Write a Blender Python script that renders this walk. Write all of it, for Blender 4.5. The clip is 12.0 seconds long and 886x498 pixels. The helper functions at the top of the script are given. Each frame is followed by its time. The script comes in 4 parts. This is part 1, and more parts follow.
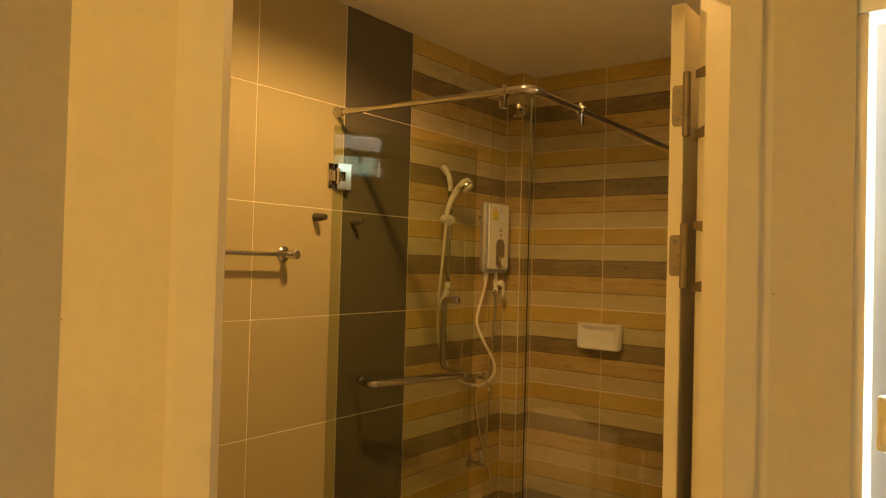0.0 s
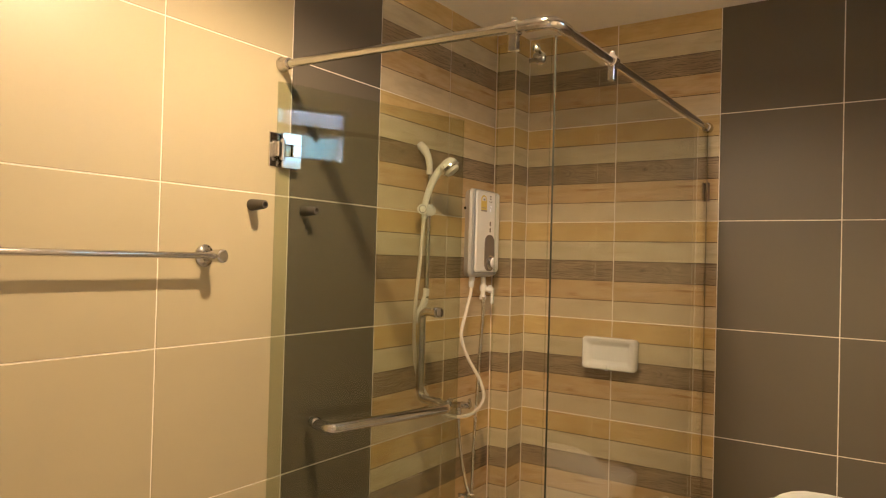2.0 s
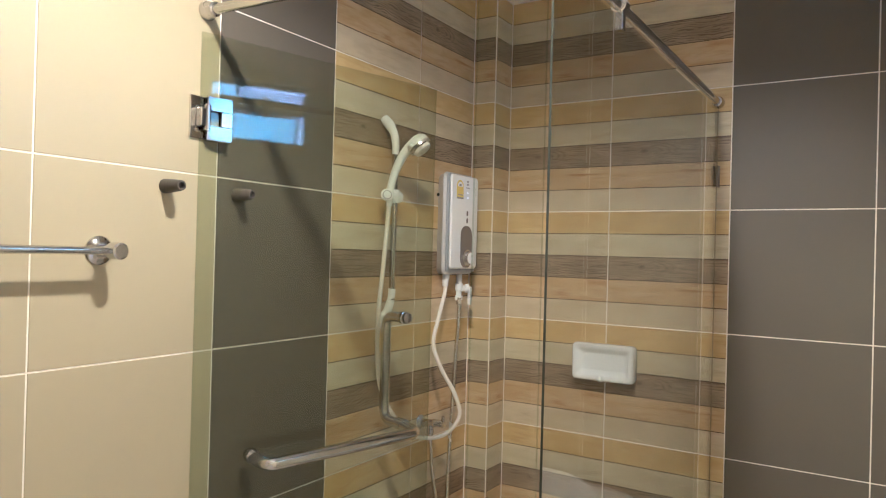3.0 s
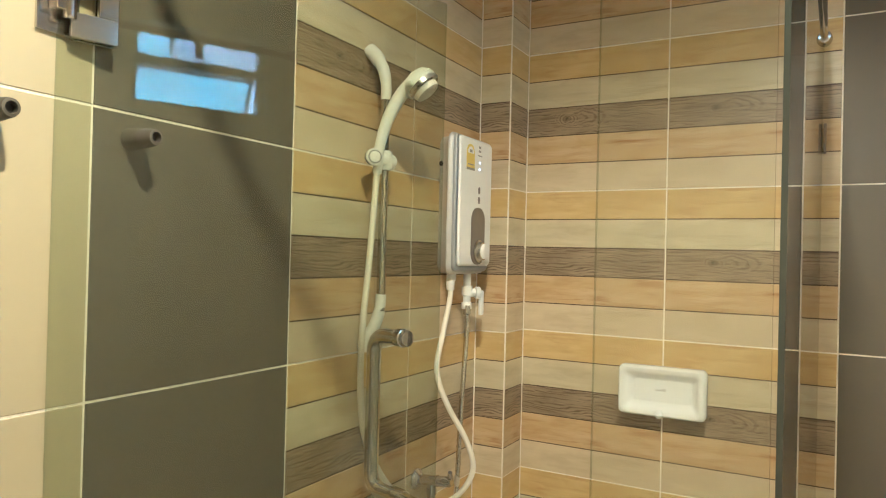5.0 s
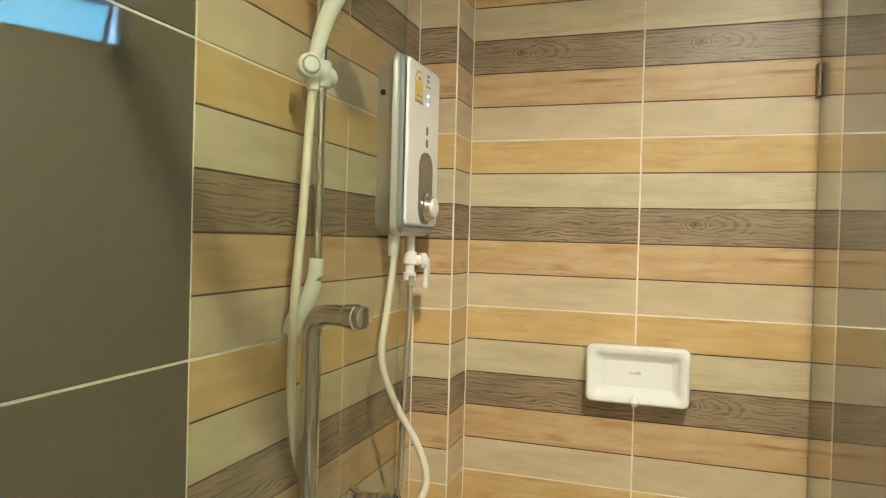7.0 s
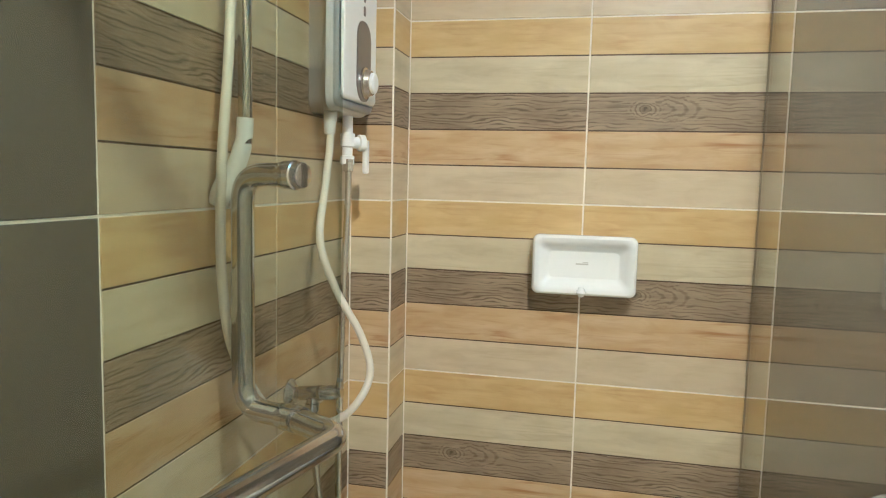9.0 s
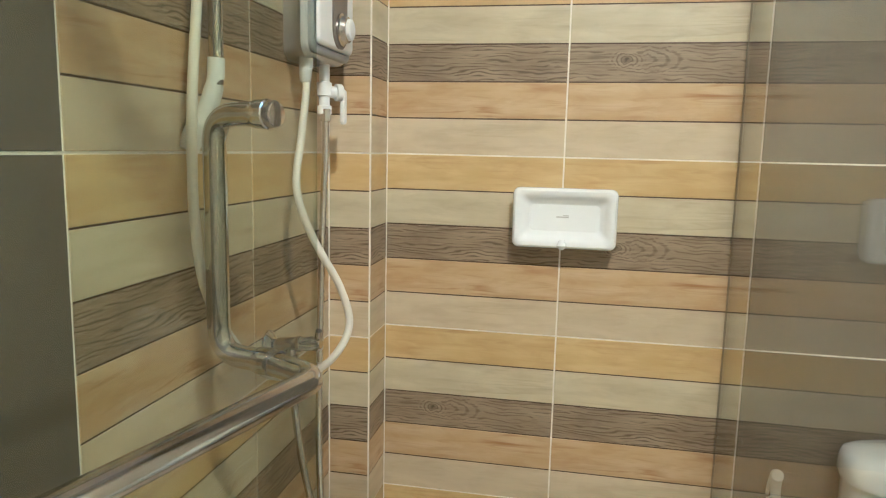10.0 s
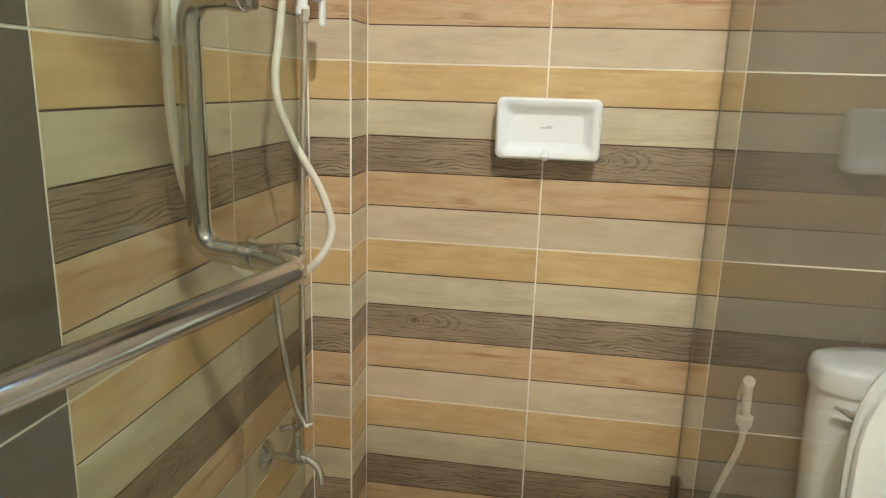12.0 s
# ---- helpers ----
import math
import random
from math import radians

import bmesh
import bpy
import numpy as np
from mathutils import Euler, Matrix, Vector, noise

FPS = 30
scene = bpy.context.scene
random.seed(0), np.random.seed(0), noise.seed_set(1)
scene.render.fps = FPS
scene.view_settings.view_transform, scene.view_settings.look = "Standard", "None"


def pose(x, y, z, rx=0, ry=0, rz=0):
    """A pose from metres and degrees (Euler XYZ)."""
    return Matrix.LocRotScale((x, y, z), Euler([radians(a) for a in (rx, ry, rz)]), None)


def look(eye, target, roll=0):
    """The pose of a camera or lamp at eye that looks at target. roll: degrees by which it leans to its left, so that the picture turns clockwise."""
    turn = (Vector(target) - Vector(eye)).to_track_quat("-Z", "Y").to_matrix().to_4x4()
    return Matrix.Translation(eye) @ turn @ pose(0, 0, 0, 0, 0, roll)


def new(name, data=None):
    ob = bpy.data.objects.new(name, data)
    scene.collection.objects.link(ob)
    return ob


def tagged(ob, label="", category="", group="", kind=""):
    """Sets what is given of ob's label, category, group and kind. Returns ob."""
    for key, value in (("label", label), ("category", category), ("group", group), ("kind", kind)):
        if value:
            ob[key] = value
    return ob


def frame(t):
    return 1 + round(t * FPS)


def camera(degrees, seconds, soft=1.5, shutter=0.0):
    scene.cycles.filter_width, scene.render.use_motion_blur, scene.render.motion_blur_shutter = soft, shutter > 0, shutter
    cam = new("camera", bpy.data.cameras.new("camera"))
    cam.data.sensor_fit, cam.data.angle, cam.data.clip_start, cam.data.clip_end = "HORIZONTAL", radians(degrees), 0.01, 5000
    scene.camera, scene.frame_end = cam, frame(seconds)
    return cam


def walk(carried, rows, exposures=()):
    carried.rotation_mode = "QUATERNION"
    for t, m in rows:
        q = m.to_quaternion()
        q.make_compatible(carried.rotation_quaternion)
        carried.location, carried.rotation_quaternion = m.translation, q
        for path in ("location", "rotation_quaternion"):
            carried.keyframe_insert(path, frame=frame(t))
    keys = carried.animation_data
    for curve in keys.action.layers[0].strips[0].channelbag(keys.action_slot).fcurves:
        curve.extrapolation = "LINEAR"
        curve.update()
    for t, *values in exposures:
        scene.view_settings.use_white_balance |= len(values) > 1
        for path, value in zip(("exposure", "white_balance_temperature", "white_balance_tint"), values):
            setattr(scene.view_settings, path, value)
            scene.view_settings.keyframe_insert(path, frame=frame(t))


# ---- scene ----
cam = camera(65.3, 12.0, 1.2)
PATH = [
    (0, (1.431, -3.186, 1.611), (0.221, -1.593, 1.65), 1.5),
    (0.5, (1.331, -3.033, 1.619), (0.129, -1.435, 1.66), 1.6),
    (1, (1.217, -2.927, 1.624), (0.017, -1.328, 1.664), 1.6),
    (1.5, (1.077, -2.822, 1.634), (-0.099, -1.205, 1.681), 1.6),
    (2, (0.999, -2.702, 1.633), (-0.124, -1.047, 1.661), 1.5),
    (2.5, (0.903, -2.527, 1.637), (-0.181, -0.846, 1.651), 1.4),
    (3, (0.811, -2.377, 1.638), (-0.257, -0.686, 1.649), 1.5),
    (5, (0.375, -1.884, 1.61), (-0.597, -0.137, 1.628), 1.4),
    (5.5, (0.248, -1.779, 1.624), (-0.673, -0.004, 1.623), 1.9),
    (6, (0.169, -1.7, 1.603), (-0.637, 0.131, 1.609), 1.7),
    (6.5, (0.112, -1.66, 1.587), (-0.592, 0.212, 1.591), 1.6),
    (7, (0.075, -1.62, 1.559), (-0.557, 0.277, 1.531), 1.5),
    (9, (0.024, -1.546, 1.449), (-0.399, 0.399, 1.247), 1.4),
    (9.5, (0.031, -1.544, 1.43), (-0.365, 0.403, 1.2), 1.2),
    (10, (0.032, -1.538, 1.413), (-0.342, 0.406, 1.126), 1.3),
    (10.5, (0.027, -1.54, 1.4), (-0.324, 0.4, 1.06), 1.5),
    (11, (0.028, -1.538, 1.381), (-0.307, 0.395, 0.993), 1.6),
    (11.5, (0.024, -1.542, 1.364), (-0.294, 0.385, 0.93), 1.6),
    (12, (0.026, -1.54, 1.359), (-0.277, 0.382, 0.893), 1.7),
]
EXPOSURES = [
    (0.0, 0.28, 9700, 13), (0.6, 0.58, 8000, 13), (1.0, 0.84, 5600, 6), (1.5, 1.20, 5600, 15), (2.0, 1.28, 5050, 17), (2.5, 1.46, 3950, 11), (3.2, 1.60, 3800, 14),
    (4.8, 1.78, 4000, 2), (6.5, 1.82, 4050, 2), (7.2, 1.82, 4000, 2), (8.8, 1.82, 3640, 5), (12.0, 1.84, 3740, 6),
]
walk(cam, [(t, look(eye, target, roll)) for t, eye, target, roll in PATH], EXPOSURES)

# ---- light ----
LAMP = (0.320, -1.65)
CEIL = 2.60
world = bpy.data.worlds.new("sky")
scene.world = world
world.use_nodes = True
sky = world.node_tree.nodes.new("ShaderNodeTexSky")
sky.sky_type, sky.sun_disc = "NISHITA", False
sky.sun_elevation, sky.sun_rotation = radians(38), radians(200)
world.node_tree.links.new(sky.outputs[0], world.node_tree.nodes["Background"].inputs[0])
world.node_tree.nodes["Background"].inputs[1].default_value = 0.15

lamp_data = bpy.data.lights.new("downlight_bulb", "SPOT")
lamp_data.energy, lamp_data.color = 60.0, (1.0, 0.632, 0.275)
lamp_data.spot_size, lamp_data.spot_blend, lamp_data.shadow_soft_size = radians(160), 0.46, 0.035
lamp_ob = new("downlight_bulb", lamp_data)
lamp_ob.location = (LAMP[0], LAMP[1], CEIL - 0.012)

# Unseen warm fill, added and placed to balance brightness on the doorway walls.
room_data = bpy.data.lights.new("bedroom_fill", "POINT")
room_data.energy, room_data.color, room_data.shadow_soft_size = 37.0, (1.0, 0.68, 0.26), 0.12
room_ob = new("bedroom_fill", room_data)
room_ob.location = (0.72, -4.85, 2.40)

pane_data = bpy.data.lights.new("window_daylight", "AREA")
pane_data.shape, pane_data.size, pane_data.size_y = "RECTANGLE", 0.9, 0.8
pane_data.energy, pane_data.color = 6.4, (1.0, 0.985, 0.93)
pane_ob = new("window_daylight", pane_data)
pane_ob.matrix_world = look((1.72, -0.75, 2.50), (1.2, -0.78, 2.28))

gap_data = bpy.data.lights.new("balcony_daylight", "AREA")
gap_data.shape, gap_data.size, gap_data.size_y = "RECTANGLE", 0.16, 1.95
gap_data.energy, gap_data.color = 5.0, (0.80, 0.94, 1.0)
gap_ob = new("balcony_daylight", gap_data)
gap_ob.matrix_world = look((1.36, -1.88, 1.02), (1.36, -3.0, 1.02))

sun_data = bpy.data.lights.new("sun", "SUN")
sun_data.energy, sun_data.angle, sun_data.color = 1.2, radians(12), (1.0, 0.95, 0.88)
sun_ob = new("sun", sun_data)
sun_ob.matrix_world = look((4, 6, 6), (2, 1, 0))

# ---- materials ----
def tree_of(name):
    m = bpy.data.materials.new(name)
    m.use_nodes = True
    t = m.node_tree
    return m, t, t.nodes["Principled BSDF"]


def spread(t, scale=(1, 1, 1), shuffle=True):
    """Object coordinates, shifted for each object, scaled."""
    co = t.nodes.new("ShaderNodeTexCoord")
    mp = t.nodes.new("ShaderNodeMapping")
    mp.inputs["Scale"].default_value = scale
    if shuffle:
        info = t.nodes.new("ShaderNodeObjectInfo")
        mul = t.nodes.new("ShaderNodeVectorMath")
        mul.operation = "SCALE"
        mul.inputs[0].default_value = (31.0, 17.0, 23.0)
        add = t.nodes.new("ShaderNodeVectorMath")
        add.operation = "ADD"
        t.links.new(info.outputs["Random"], mul.inputs["Scale"])
        t.links.new(co.outputs["Object"], add.inputs[0])
        t.links.new(mul.outputs[0], add.inputs[1])
        t.links.new(add.outputs[0], mp.inputs["Vector"])
    else:
        t.links.new(co.outputs["Object"], mp.inputs["Vector"])
    return mp.outputs["Vector"]


def noise_of(t, vec, scale, detail=3.0, rough=0.55, distortion=0.0):
    n = t.nodes.new("ShaderNodeTexNoise")
    n.inputs["Scale"].default_value, n.inputs["Detail"].default_value = scale, detail
    n.inputs["Roughness"].default_value, n.inputs["Distortion"].default_value = rough, distortion
    t.links.new(vec, n.inputs["Vector"])
    return n.outputs["Fac"]


def ramp_of(t, fac, *stops):
    r = t.nodes.new("ShaderNodeValToRGB")
    e = r.color_ramp.elements
    while len(e) < len(stops):
        e.new(0.5)
    for k, (pos, col) in zip(e, stops):
        k.position, k.color = pos, (*col, 1)
    t.links.new(fac, r.inputs["Fac"])
    return r.outputs["Color"]


def blend(t, fac, a, b, kind="MIX"):
    m = t.nodes.new("ShaderNodeMix")
    m.data_type, m.blend_type = "RGBA", kind
    for sock, v in ((m.inputs["Factor"], fac), (m.inputs["A"], a), (m.inputs["B"], b)):
        if isinstance(v, (int, float)):
            sock.default_value = v
        elif isinstance(v, tuple):
            sock.default_value = (*v, 1)
        else:
            t.links.new(v, sock)
    return m.outputs["Result"]


def math_of(t, op, a, b):
    m = t.nodes.new("ShaderNodeMath")
    m.operation = op
    for sock, v in zip(m.inputs, (a, b)):
        if isinstance(v, (int, float)):
            sock.default_value = v
        else:
            t.links.new(v, sock)
    return m.outputs[0]


def bumped(t, bsdf, height, strength, distance=0.002):
    b = t.nodes.new("ShaderNodeBump")
    b.inputs["Strength"].default_value, b.inputs["Distance"].default_value = strength, distance
    t.links.new(height, b.inputs["Height"])
    t.links.new(b.outputs["Normal"], bsdf.inputs["Normal"])


def plain(name, col, rough=0.5, metal=0.0, vary=0.06, scale=40.0, bump=0.0, coat=0.0, specks=False):
    """A plain finish with a little tone and gloss variation at two scales."""
    m, t, b = tree_of(name)
    vec = spread(t)
    fine, wide = noise_of(t, vec, scale, 4.0), noise_of(t, vec, scale / 12, 2.0)
    both = math_of(t, "ADD", math_of(t, "MULTIPLY", fine, 0.5), math_of(t, "MULTIPLY", wide, 0.5))
    lo, hi = tuple(c * (1 - vary) for c in col), tuple(min(1.0, c * (1 + vary)) for c in col)
    colour = ramp_of(t, both, (0.3, lo), (0.7, hi))
    if specks:
        cells = t.nodes.new("ShaderNodeTexVoronoi")
        cells.inputs["Scale"].default_value = 11.0
        t.links.new(vec, cells.inputs["Vector"])
        colour = blend(t, math_of(t, "MULTIPLY", ramp_of(t, cells.outputs["Distance"], (0.012, (1, 1, 1)), (0.022, (0, 0, 0))), 0.7), colour, (0.10, 0.08, 0.06))
    t.links.new(colour, b.inputs["Base Color"])
    r = math_of(t, "ADD", math_of(t, "MULTIPLY", wide, rough * 0.35), rough * 0.82)
    t.links.new(r, b.inputs["Roughness"])
    b.inputs["Metallic"].default_value = metal
    if coat:
        b.inputs["Coat Weight"].default_value, b.inputs["Coat Roughness"].default_value = coat, 0.06
    if bump:
        bumped(t, b, fine, bump, 0.001)
    return m


def plank(name, base, streak, dark, flame, grain, shift, coarse=0.0, knot=False):
    """Printed wood on a satin glaze. shift picks the print: each tile of one print is alike. coarse: weathered grain; knot: one ringed knot."""
    m, t, b = tree_of(name)
    raw = t.nodes.new("ShaderNodeTexCoord").outputs["Object"]

    def scaled(sc):
        mp = t.nodes.new("ShaderNodeMapping")
        mp.inputs["Scale"].default_value, mp.inputs["Location"].default_value = sc, shift
        t.links.new(raw, mp.inputs["Vector"])
        return mp.outputs["Vector"]

    def step(fac, lo, hi, top=1.0):
        return math_of(t, "MULTIPLY", ramp_of(t, fac, (lo, (0, 0, 0)), (hi, (1, 1, 1))), top)

    xyz = t.nodes.new("ShaderNodeSeparateXYZ")
    t.links.new(raw, xyz.inputs[0])
    cloud = noise_of(t, scaled((5.0, 1, 22)), 1.2, 3.0, 0.5, 0.3)
    col = blend(t, step(cloud, 0.36, 0.66), base, streak)
    # long soft flames, stronger in part of the tile
    where = step(noise_of(t, scaled((6.0, 1, 9)), 1.0, 1.0), 0.42, 0.62)
    flames = step(noise_of(t, scaled((4.0, 1, 60)), 1.1, 3.0, 0.55, 0.8), 0.50, 0.66, flame)
    col = blend(t, math_of(t, "MULTIPLY", flames, where), col, dark)
    stain = noise_of(t, scaled((9.0, 1, 34)), 1.0, 4.0, 0.6, 0.6)
    col = blend(t, step(stain, 0.48, 0.74, 0.38), col, dark)
    fibre = noise_of(t, scaled((9, 1, 330)), 1.4, 4.0, 0.65)
    col = blend(t, step(fibre, 0.45, 0.75, grain), col, dark)
    if coarse:
        # weathered dark and pale lines that run along and sway, bent round the knot
        sway = noise_of(t, scaled((9, 1, 30)), 1.0, 2.0)
        phase = math_of(t, "ADD", math_of(t, "MULTIPLY", xyz.outputs["Z"], 860.0), math_of(t, "MULTIPLY", sway, 30.0))
        gaps = step(noise_of(t, scaled((5, 1, 110)), 1.3, 3.0, 0.6), 0.32, 0.54)
        if knot:
            wobble = math_of(t, "MULTIPLY", math_of(t, "SUBTRACT", noise_of(t, raw, 44.0, 3.0), 0.5), 0.022)
            dz = math_of(t, "ADD", math_of(t, "SUBTRACT", xyz.outputs["Z"], 0.206), wobble)

            def away_from(x, squash):
                dx = math_of(t, "MULTIPLY", math_of(t, "ADD", xyz.outputs["X"], -x), squash)
                return math_of(t, "SQRT", math_of(t, "ADD", math_of(t, "MULTIPLY", dx, dx), math_of(t, "MULTIPLY", dz, dz)), 0.0)

            eye_d, arch_d = away_from(-0.080, 0.58), away_from(-0.052, 0.34)
            near = ramp_of(t, eye_d, (0.012, (1, 1, 1)), (0.024, (0, 0, 0)))
            arch_zone = math_of(t, "MULTIPLY", ramp_of(t, arch_d, (0.026, (1, 1, 1)), (0.036, (0, 0, 0))), math_of(t, "GREATER_THAN", xyz.outputs["X"], -0.062))
            lines_k = math_of(t, "ADD", math_of(t, "MULTIPLY", math_of(t, "SINE", math_of(t, "MULTIPLY", eye_d, 1150.0), 0.0), 0.5), 0.5)
            lines_a = math_of(t, "ADD", math_of(t, "MULTIPLY", math_of(t, "SINE", math_of(t, "MULTIPLY", arch_d, 760.0), 0.0), 0.5), 0.5)
        lines = math_of(t, "ADD", math_of(t, "MULTIPLY", math_of(t, "SINE", phase, 0.0), 0.5), 0.5)
        lines = math_of(t, "MULTIPLY", lines, gaps)
        if knot:
            lines = blend(t, math_of(t, "MULTIPLY", arch_zone, 0.8), lines, lines_a)
            lines = blend(t, near, lines, lines_k)
        col = blend(t, step(lines, 0.50, 0.95, coarse), col, dark)
        pale = step(noise_of(t, scaled((6, 1, 210)), 1.2, 3.0, 0.6), 0.56, 0.72, 0.45 * coarse)
        col = blend(t, pale, col, tuple(min(1.0, c * 1.25) for c in streak))
        if knot:
            col = blend(t, ramp_of(t, eye_d, (0.0025, (0.8, 0.8, 0.8)), (0.006, (0, 0, 0))), col, tuple(c * 0.7 for c in dark))
    info = t.nodes.new("ShaderNodeObjectInfo")
    tone = math_of(t, "ADD", math_of(t, "MULTIPLY", info.outputs["Random"], 0.07), 0.94)
    comb = t.nodes.new("ShaderNodeCombineColor")
    for k in range(3):
        t.links.new(tone, comb.inputs[k])
    t.links.new(blend(t, 1.0, col, comb.outputs[0], "MULTIPLY"), b.inputs["Base Color"])
    t.links.new(math_of(t, "ADD", math_of(t, "MULTIPLY", cloud, 0.10), 0.30), b.inputs["Roughness"])
    bumped(t, b, fibre, 0.04, 0.0005)
    return m


def glazed(name, col, rough, vary, mottled=0.0):
    """A glazed tile: faint clouding, each tile a little off its neighbour, slightly wavy gloss."""
    m, t, b = tree_of(name)
    vec = spread(t)
    cloud, grit = noise_of(t, vec, 3.0, 3.0), noise_of(t, vec, 220.0, 3.0)
    info = t.nodes.new("ShaderNodeObjectInfo")
    tone = math_of(t, "ADD", math_of(t, "MULTIPLY", cloud, 0.55), math_of(t, "MULTIPLY", info.outputs["Random"], 0.3))
    c = ramp_of(t, tone, (0.2, tuple(v * (1 - vary) for v in col)), (0.75, tuple(v * (1 + vary) for v in col)))
    if mottled:
        c = blend(t, math_of(t, "MULTIPLY", ramp_of(t, grit, (0.5, (0, 0, 0)), (0.7, (1, 1, 1))), mottled), c, tuple(v * 0.7 for v in col))
    t.links.new(c, b.inputs["Base Color"])
    t.links.new(math_of(t, "ADD", math_of(t, "MULTIPLY", cloud, 0.12), rough), b.inputs["Roughness"])
    bumped(t, b, noise_of(t, vec, 7.0, 1.0), 0.05, 0.002)
    return m


def print_set(tag, shift, knot):
    """The five printed planks of one tile, top to bottom."""
    return [plank("plank_honey" + tag, (0.655, 0.505, 0.212), (0.57, 0.415, 0.146), (0.43, 0.255, 0.075), 0.65, 0.10, shift),
            plank("plank_pale" + tag, (0.655, 0.585, 0.395), (0.56, 0.49, 0.31), (0.38, 0.315, 0.18), 0.55, 0.10, shift),
            plank("plank_smoked" + tag, (0.300, 0.236, 0.144), (0.390, 0.31, 0.195), (0.115, 0.082, 0.046), 0.45, 0.35, shift, 0.70 if knot else 0.85, knot),
            plank("plank_amber" + tag, (0.62, 0.478, 0.262), (0.54, 0.388, 0.175), (0.36, 0.200, 0.062), 0.95, 0.12, shift),
            plank("plank_cream" + tag, (0.655, 0.560, 0.375), (0.59, 0.495, 0.315), (0.43, 0.335, 0.195), 0.40, 0.10, shift)]


PRINTS = {"knotty": print_set("_knotty", (0.0, 0.0, 0.0), True), "plain": print_set("_plain", (5.3, 2.0, 3.7), False)}
M_JOINT = plain("printed_joint", (0.085, 0.052, 0.030), 0.5)
M_GREY = glazed("grey_tile", (0.131, 0.115, 0.087), 0.40, 0.05, 0.05)
M_BEIGE = glazed("beige_tile", (0.452, 0.396, 0.248), 0.30, 0.05)
M_CREAM = glazed("cream_wall", (0.76, 0.70, 0.58), 0.35, 0.04)
M_GROUT = plain("grout", (0.88, 0.83, 0.72), 0.85, 0, 0.10, 90, 0.3)
M_WALL = plain("wall_paint", (0.70, 0.63, 0.48), 0.7, 0, 0.05, 60, 0.15, 0, True)
M_CEIL = plain("ceiling_paint", (0.86, 0.83, 0.76), 0.85, 0, 0.03, 30, 0.1)
M_FRAME = plain("door_paint", (0.76, 0.70, 0.56), 0.42, 0, 0.05, 25, 0.06, 0, True)
M_CHROME = plain("chrome", (0.60, 0.59, 0.58), 0.13, 1.0, 0.05, 30)
M_STEEL = plain("brushed_steel", (0.62, 0.60, 0.57), 0.26, 1.0, 0.10, 120)
M_BRONZE = plain("hinge_metal", (0.25, 0.195, 0.125), 0.48, 0.35, 0.18, 60)
M_WHITE = plain("white_plastic", (0.80, 0.795, 0.765), 0.32, 0, 0.03, 50)
M_HOSE = plain("hose_plastic", (0.76, 0.72, 0.62), 0.38, 0, 0.04, 60)
M_SHELL = plain("silver_shell", (0.50, 0.49, 0.47), 0.34, 0.25, 0.05, 80)
M_DARKTRIM = plain("dark_trim", (0.17, 0.145, 0.12), 0.35, 0, 0.08, 50)
M_SLATE = plain("slate_edge", (0.33, 0.345, 0.36), 0.35, 0.2, 0.05, 50)
M_CERAMIC = plain("ceramic", (0.89, 0.91, 0.935), 0.12, 0, 0.02, 14, 0, 0.6)
M_RUBBER = plain("grey_rubber", (0.085, 0.076, 0.058), 0.65, 0, 0.1, 80)
M_HOLE = plain("hole_and_screw_black", (0.02, 0.018, 0.016), 0.7)
M_YELLOW = plain("yellow_label", (0.72, 0.56, 0.10), 0.5)
M_INK = plain("grey_print", (0.30, 0.29, 0.28), 0.5)
M_PRINT = plain("pale_print", (0.55, 0.55, 0.56), 0.4)
M_FLOOR = glazed("floor_tile", (0.56, 0.51, 0.43), 0.40, 0.08, 0.2)
M_ALU = plain("white_aluminium", (0.72, 0.74, 0.75), 0.4, 0.1, 0.04, 40)
M_CONCRETE = plain("balcony_concrete", (0.34, 0.33, 0.31), 0.9, 0, 0.15, 20, 0.4)

def thin_glass(name, tint, ior=1.5):
    """Clear pane: tinted straight-through light, mirror gloss by Fresnel."""
    m = bpy.data.materials.new(name)
    m.use_nodes = True
    t = m.node_tree
    t.nodes.clear()
    out, mix = t.nodes.new("ShaderNodeOutputMaterial"), t.nodes.new("ShaderNodeMixShader")
    clear, gloss, face = t.nodes.new("ShaderNodeBsdfTransparent"), t.nodes.new("ShaderNodeBsdfGlossy"), t.nodes.new("ShaderNodeLayerWeight")
    clear.inputs["Color"].default_value = (*tint, 1)
    gloss.inputs["Roughness"].default_value, face.inputs["Blend"].default_value = 0.0, 0.5
    bare = ((ior - 1) / (ior + 1)) ** 2
    rise = math_of(t, "MULTIPLY", math_of(t, "POWER", face.outputs["Facing"], 5.0), 1 - bare)
    t.links.new(math_of(t, "ADD", rise, bare), mix.inputs[0])
    t.links.new(clear.outputs[0], mix.inputs[1])
    t.links.new(gloss.outputs[0], mix.inputs[2])
    t.links.new(mix.outputs[0], out.inputs["Surface"])
    return m


M_GLASS = thin_glass("clear_glass", (0.97, 0.98, 0.955))
M_DOORGLASS = thin_glass("door_glass", (0.885, 0.903, 0.850))
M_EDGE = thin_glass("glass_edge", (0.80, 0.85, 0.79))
# Near-black version of the glass edge: its dark look painted as colour, no gasket.
M_EDGE_DARK = plain("glass_edge_dark", (0.045, 0.05, 0.04), 0.2, 0, 0.1, 60)
M_PANE = thin_glass("window_glass", (0.95, 0.97, 0.97))
M_TINT = thin_glass("tinted_window_glass", (0.74, 0.92, 0.92))
M_LED, lt, lb = tree_of("led")
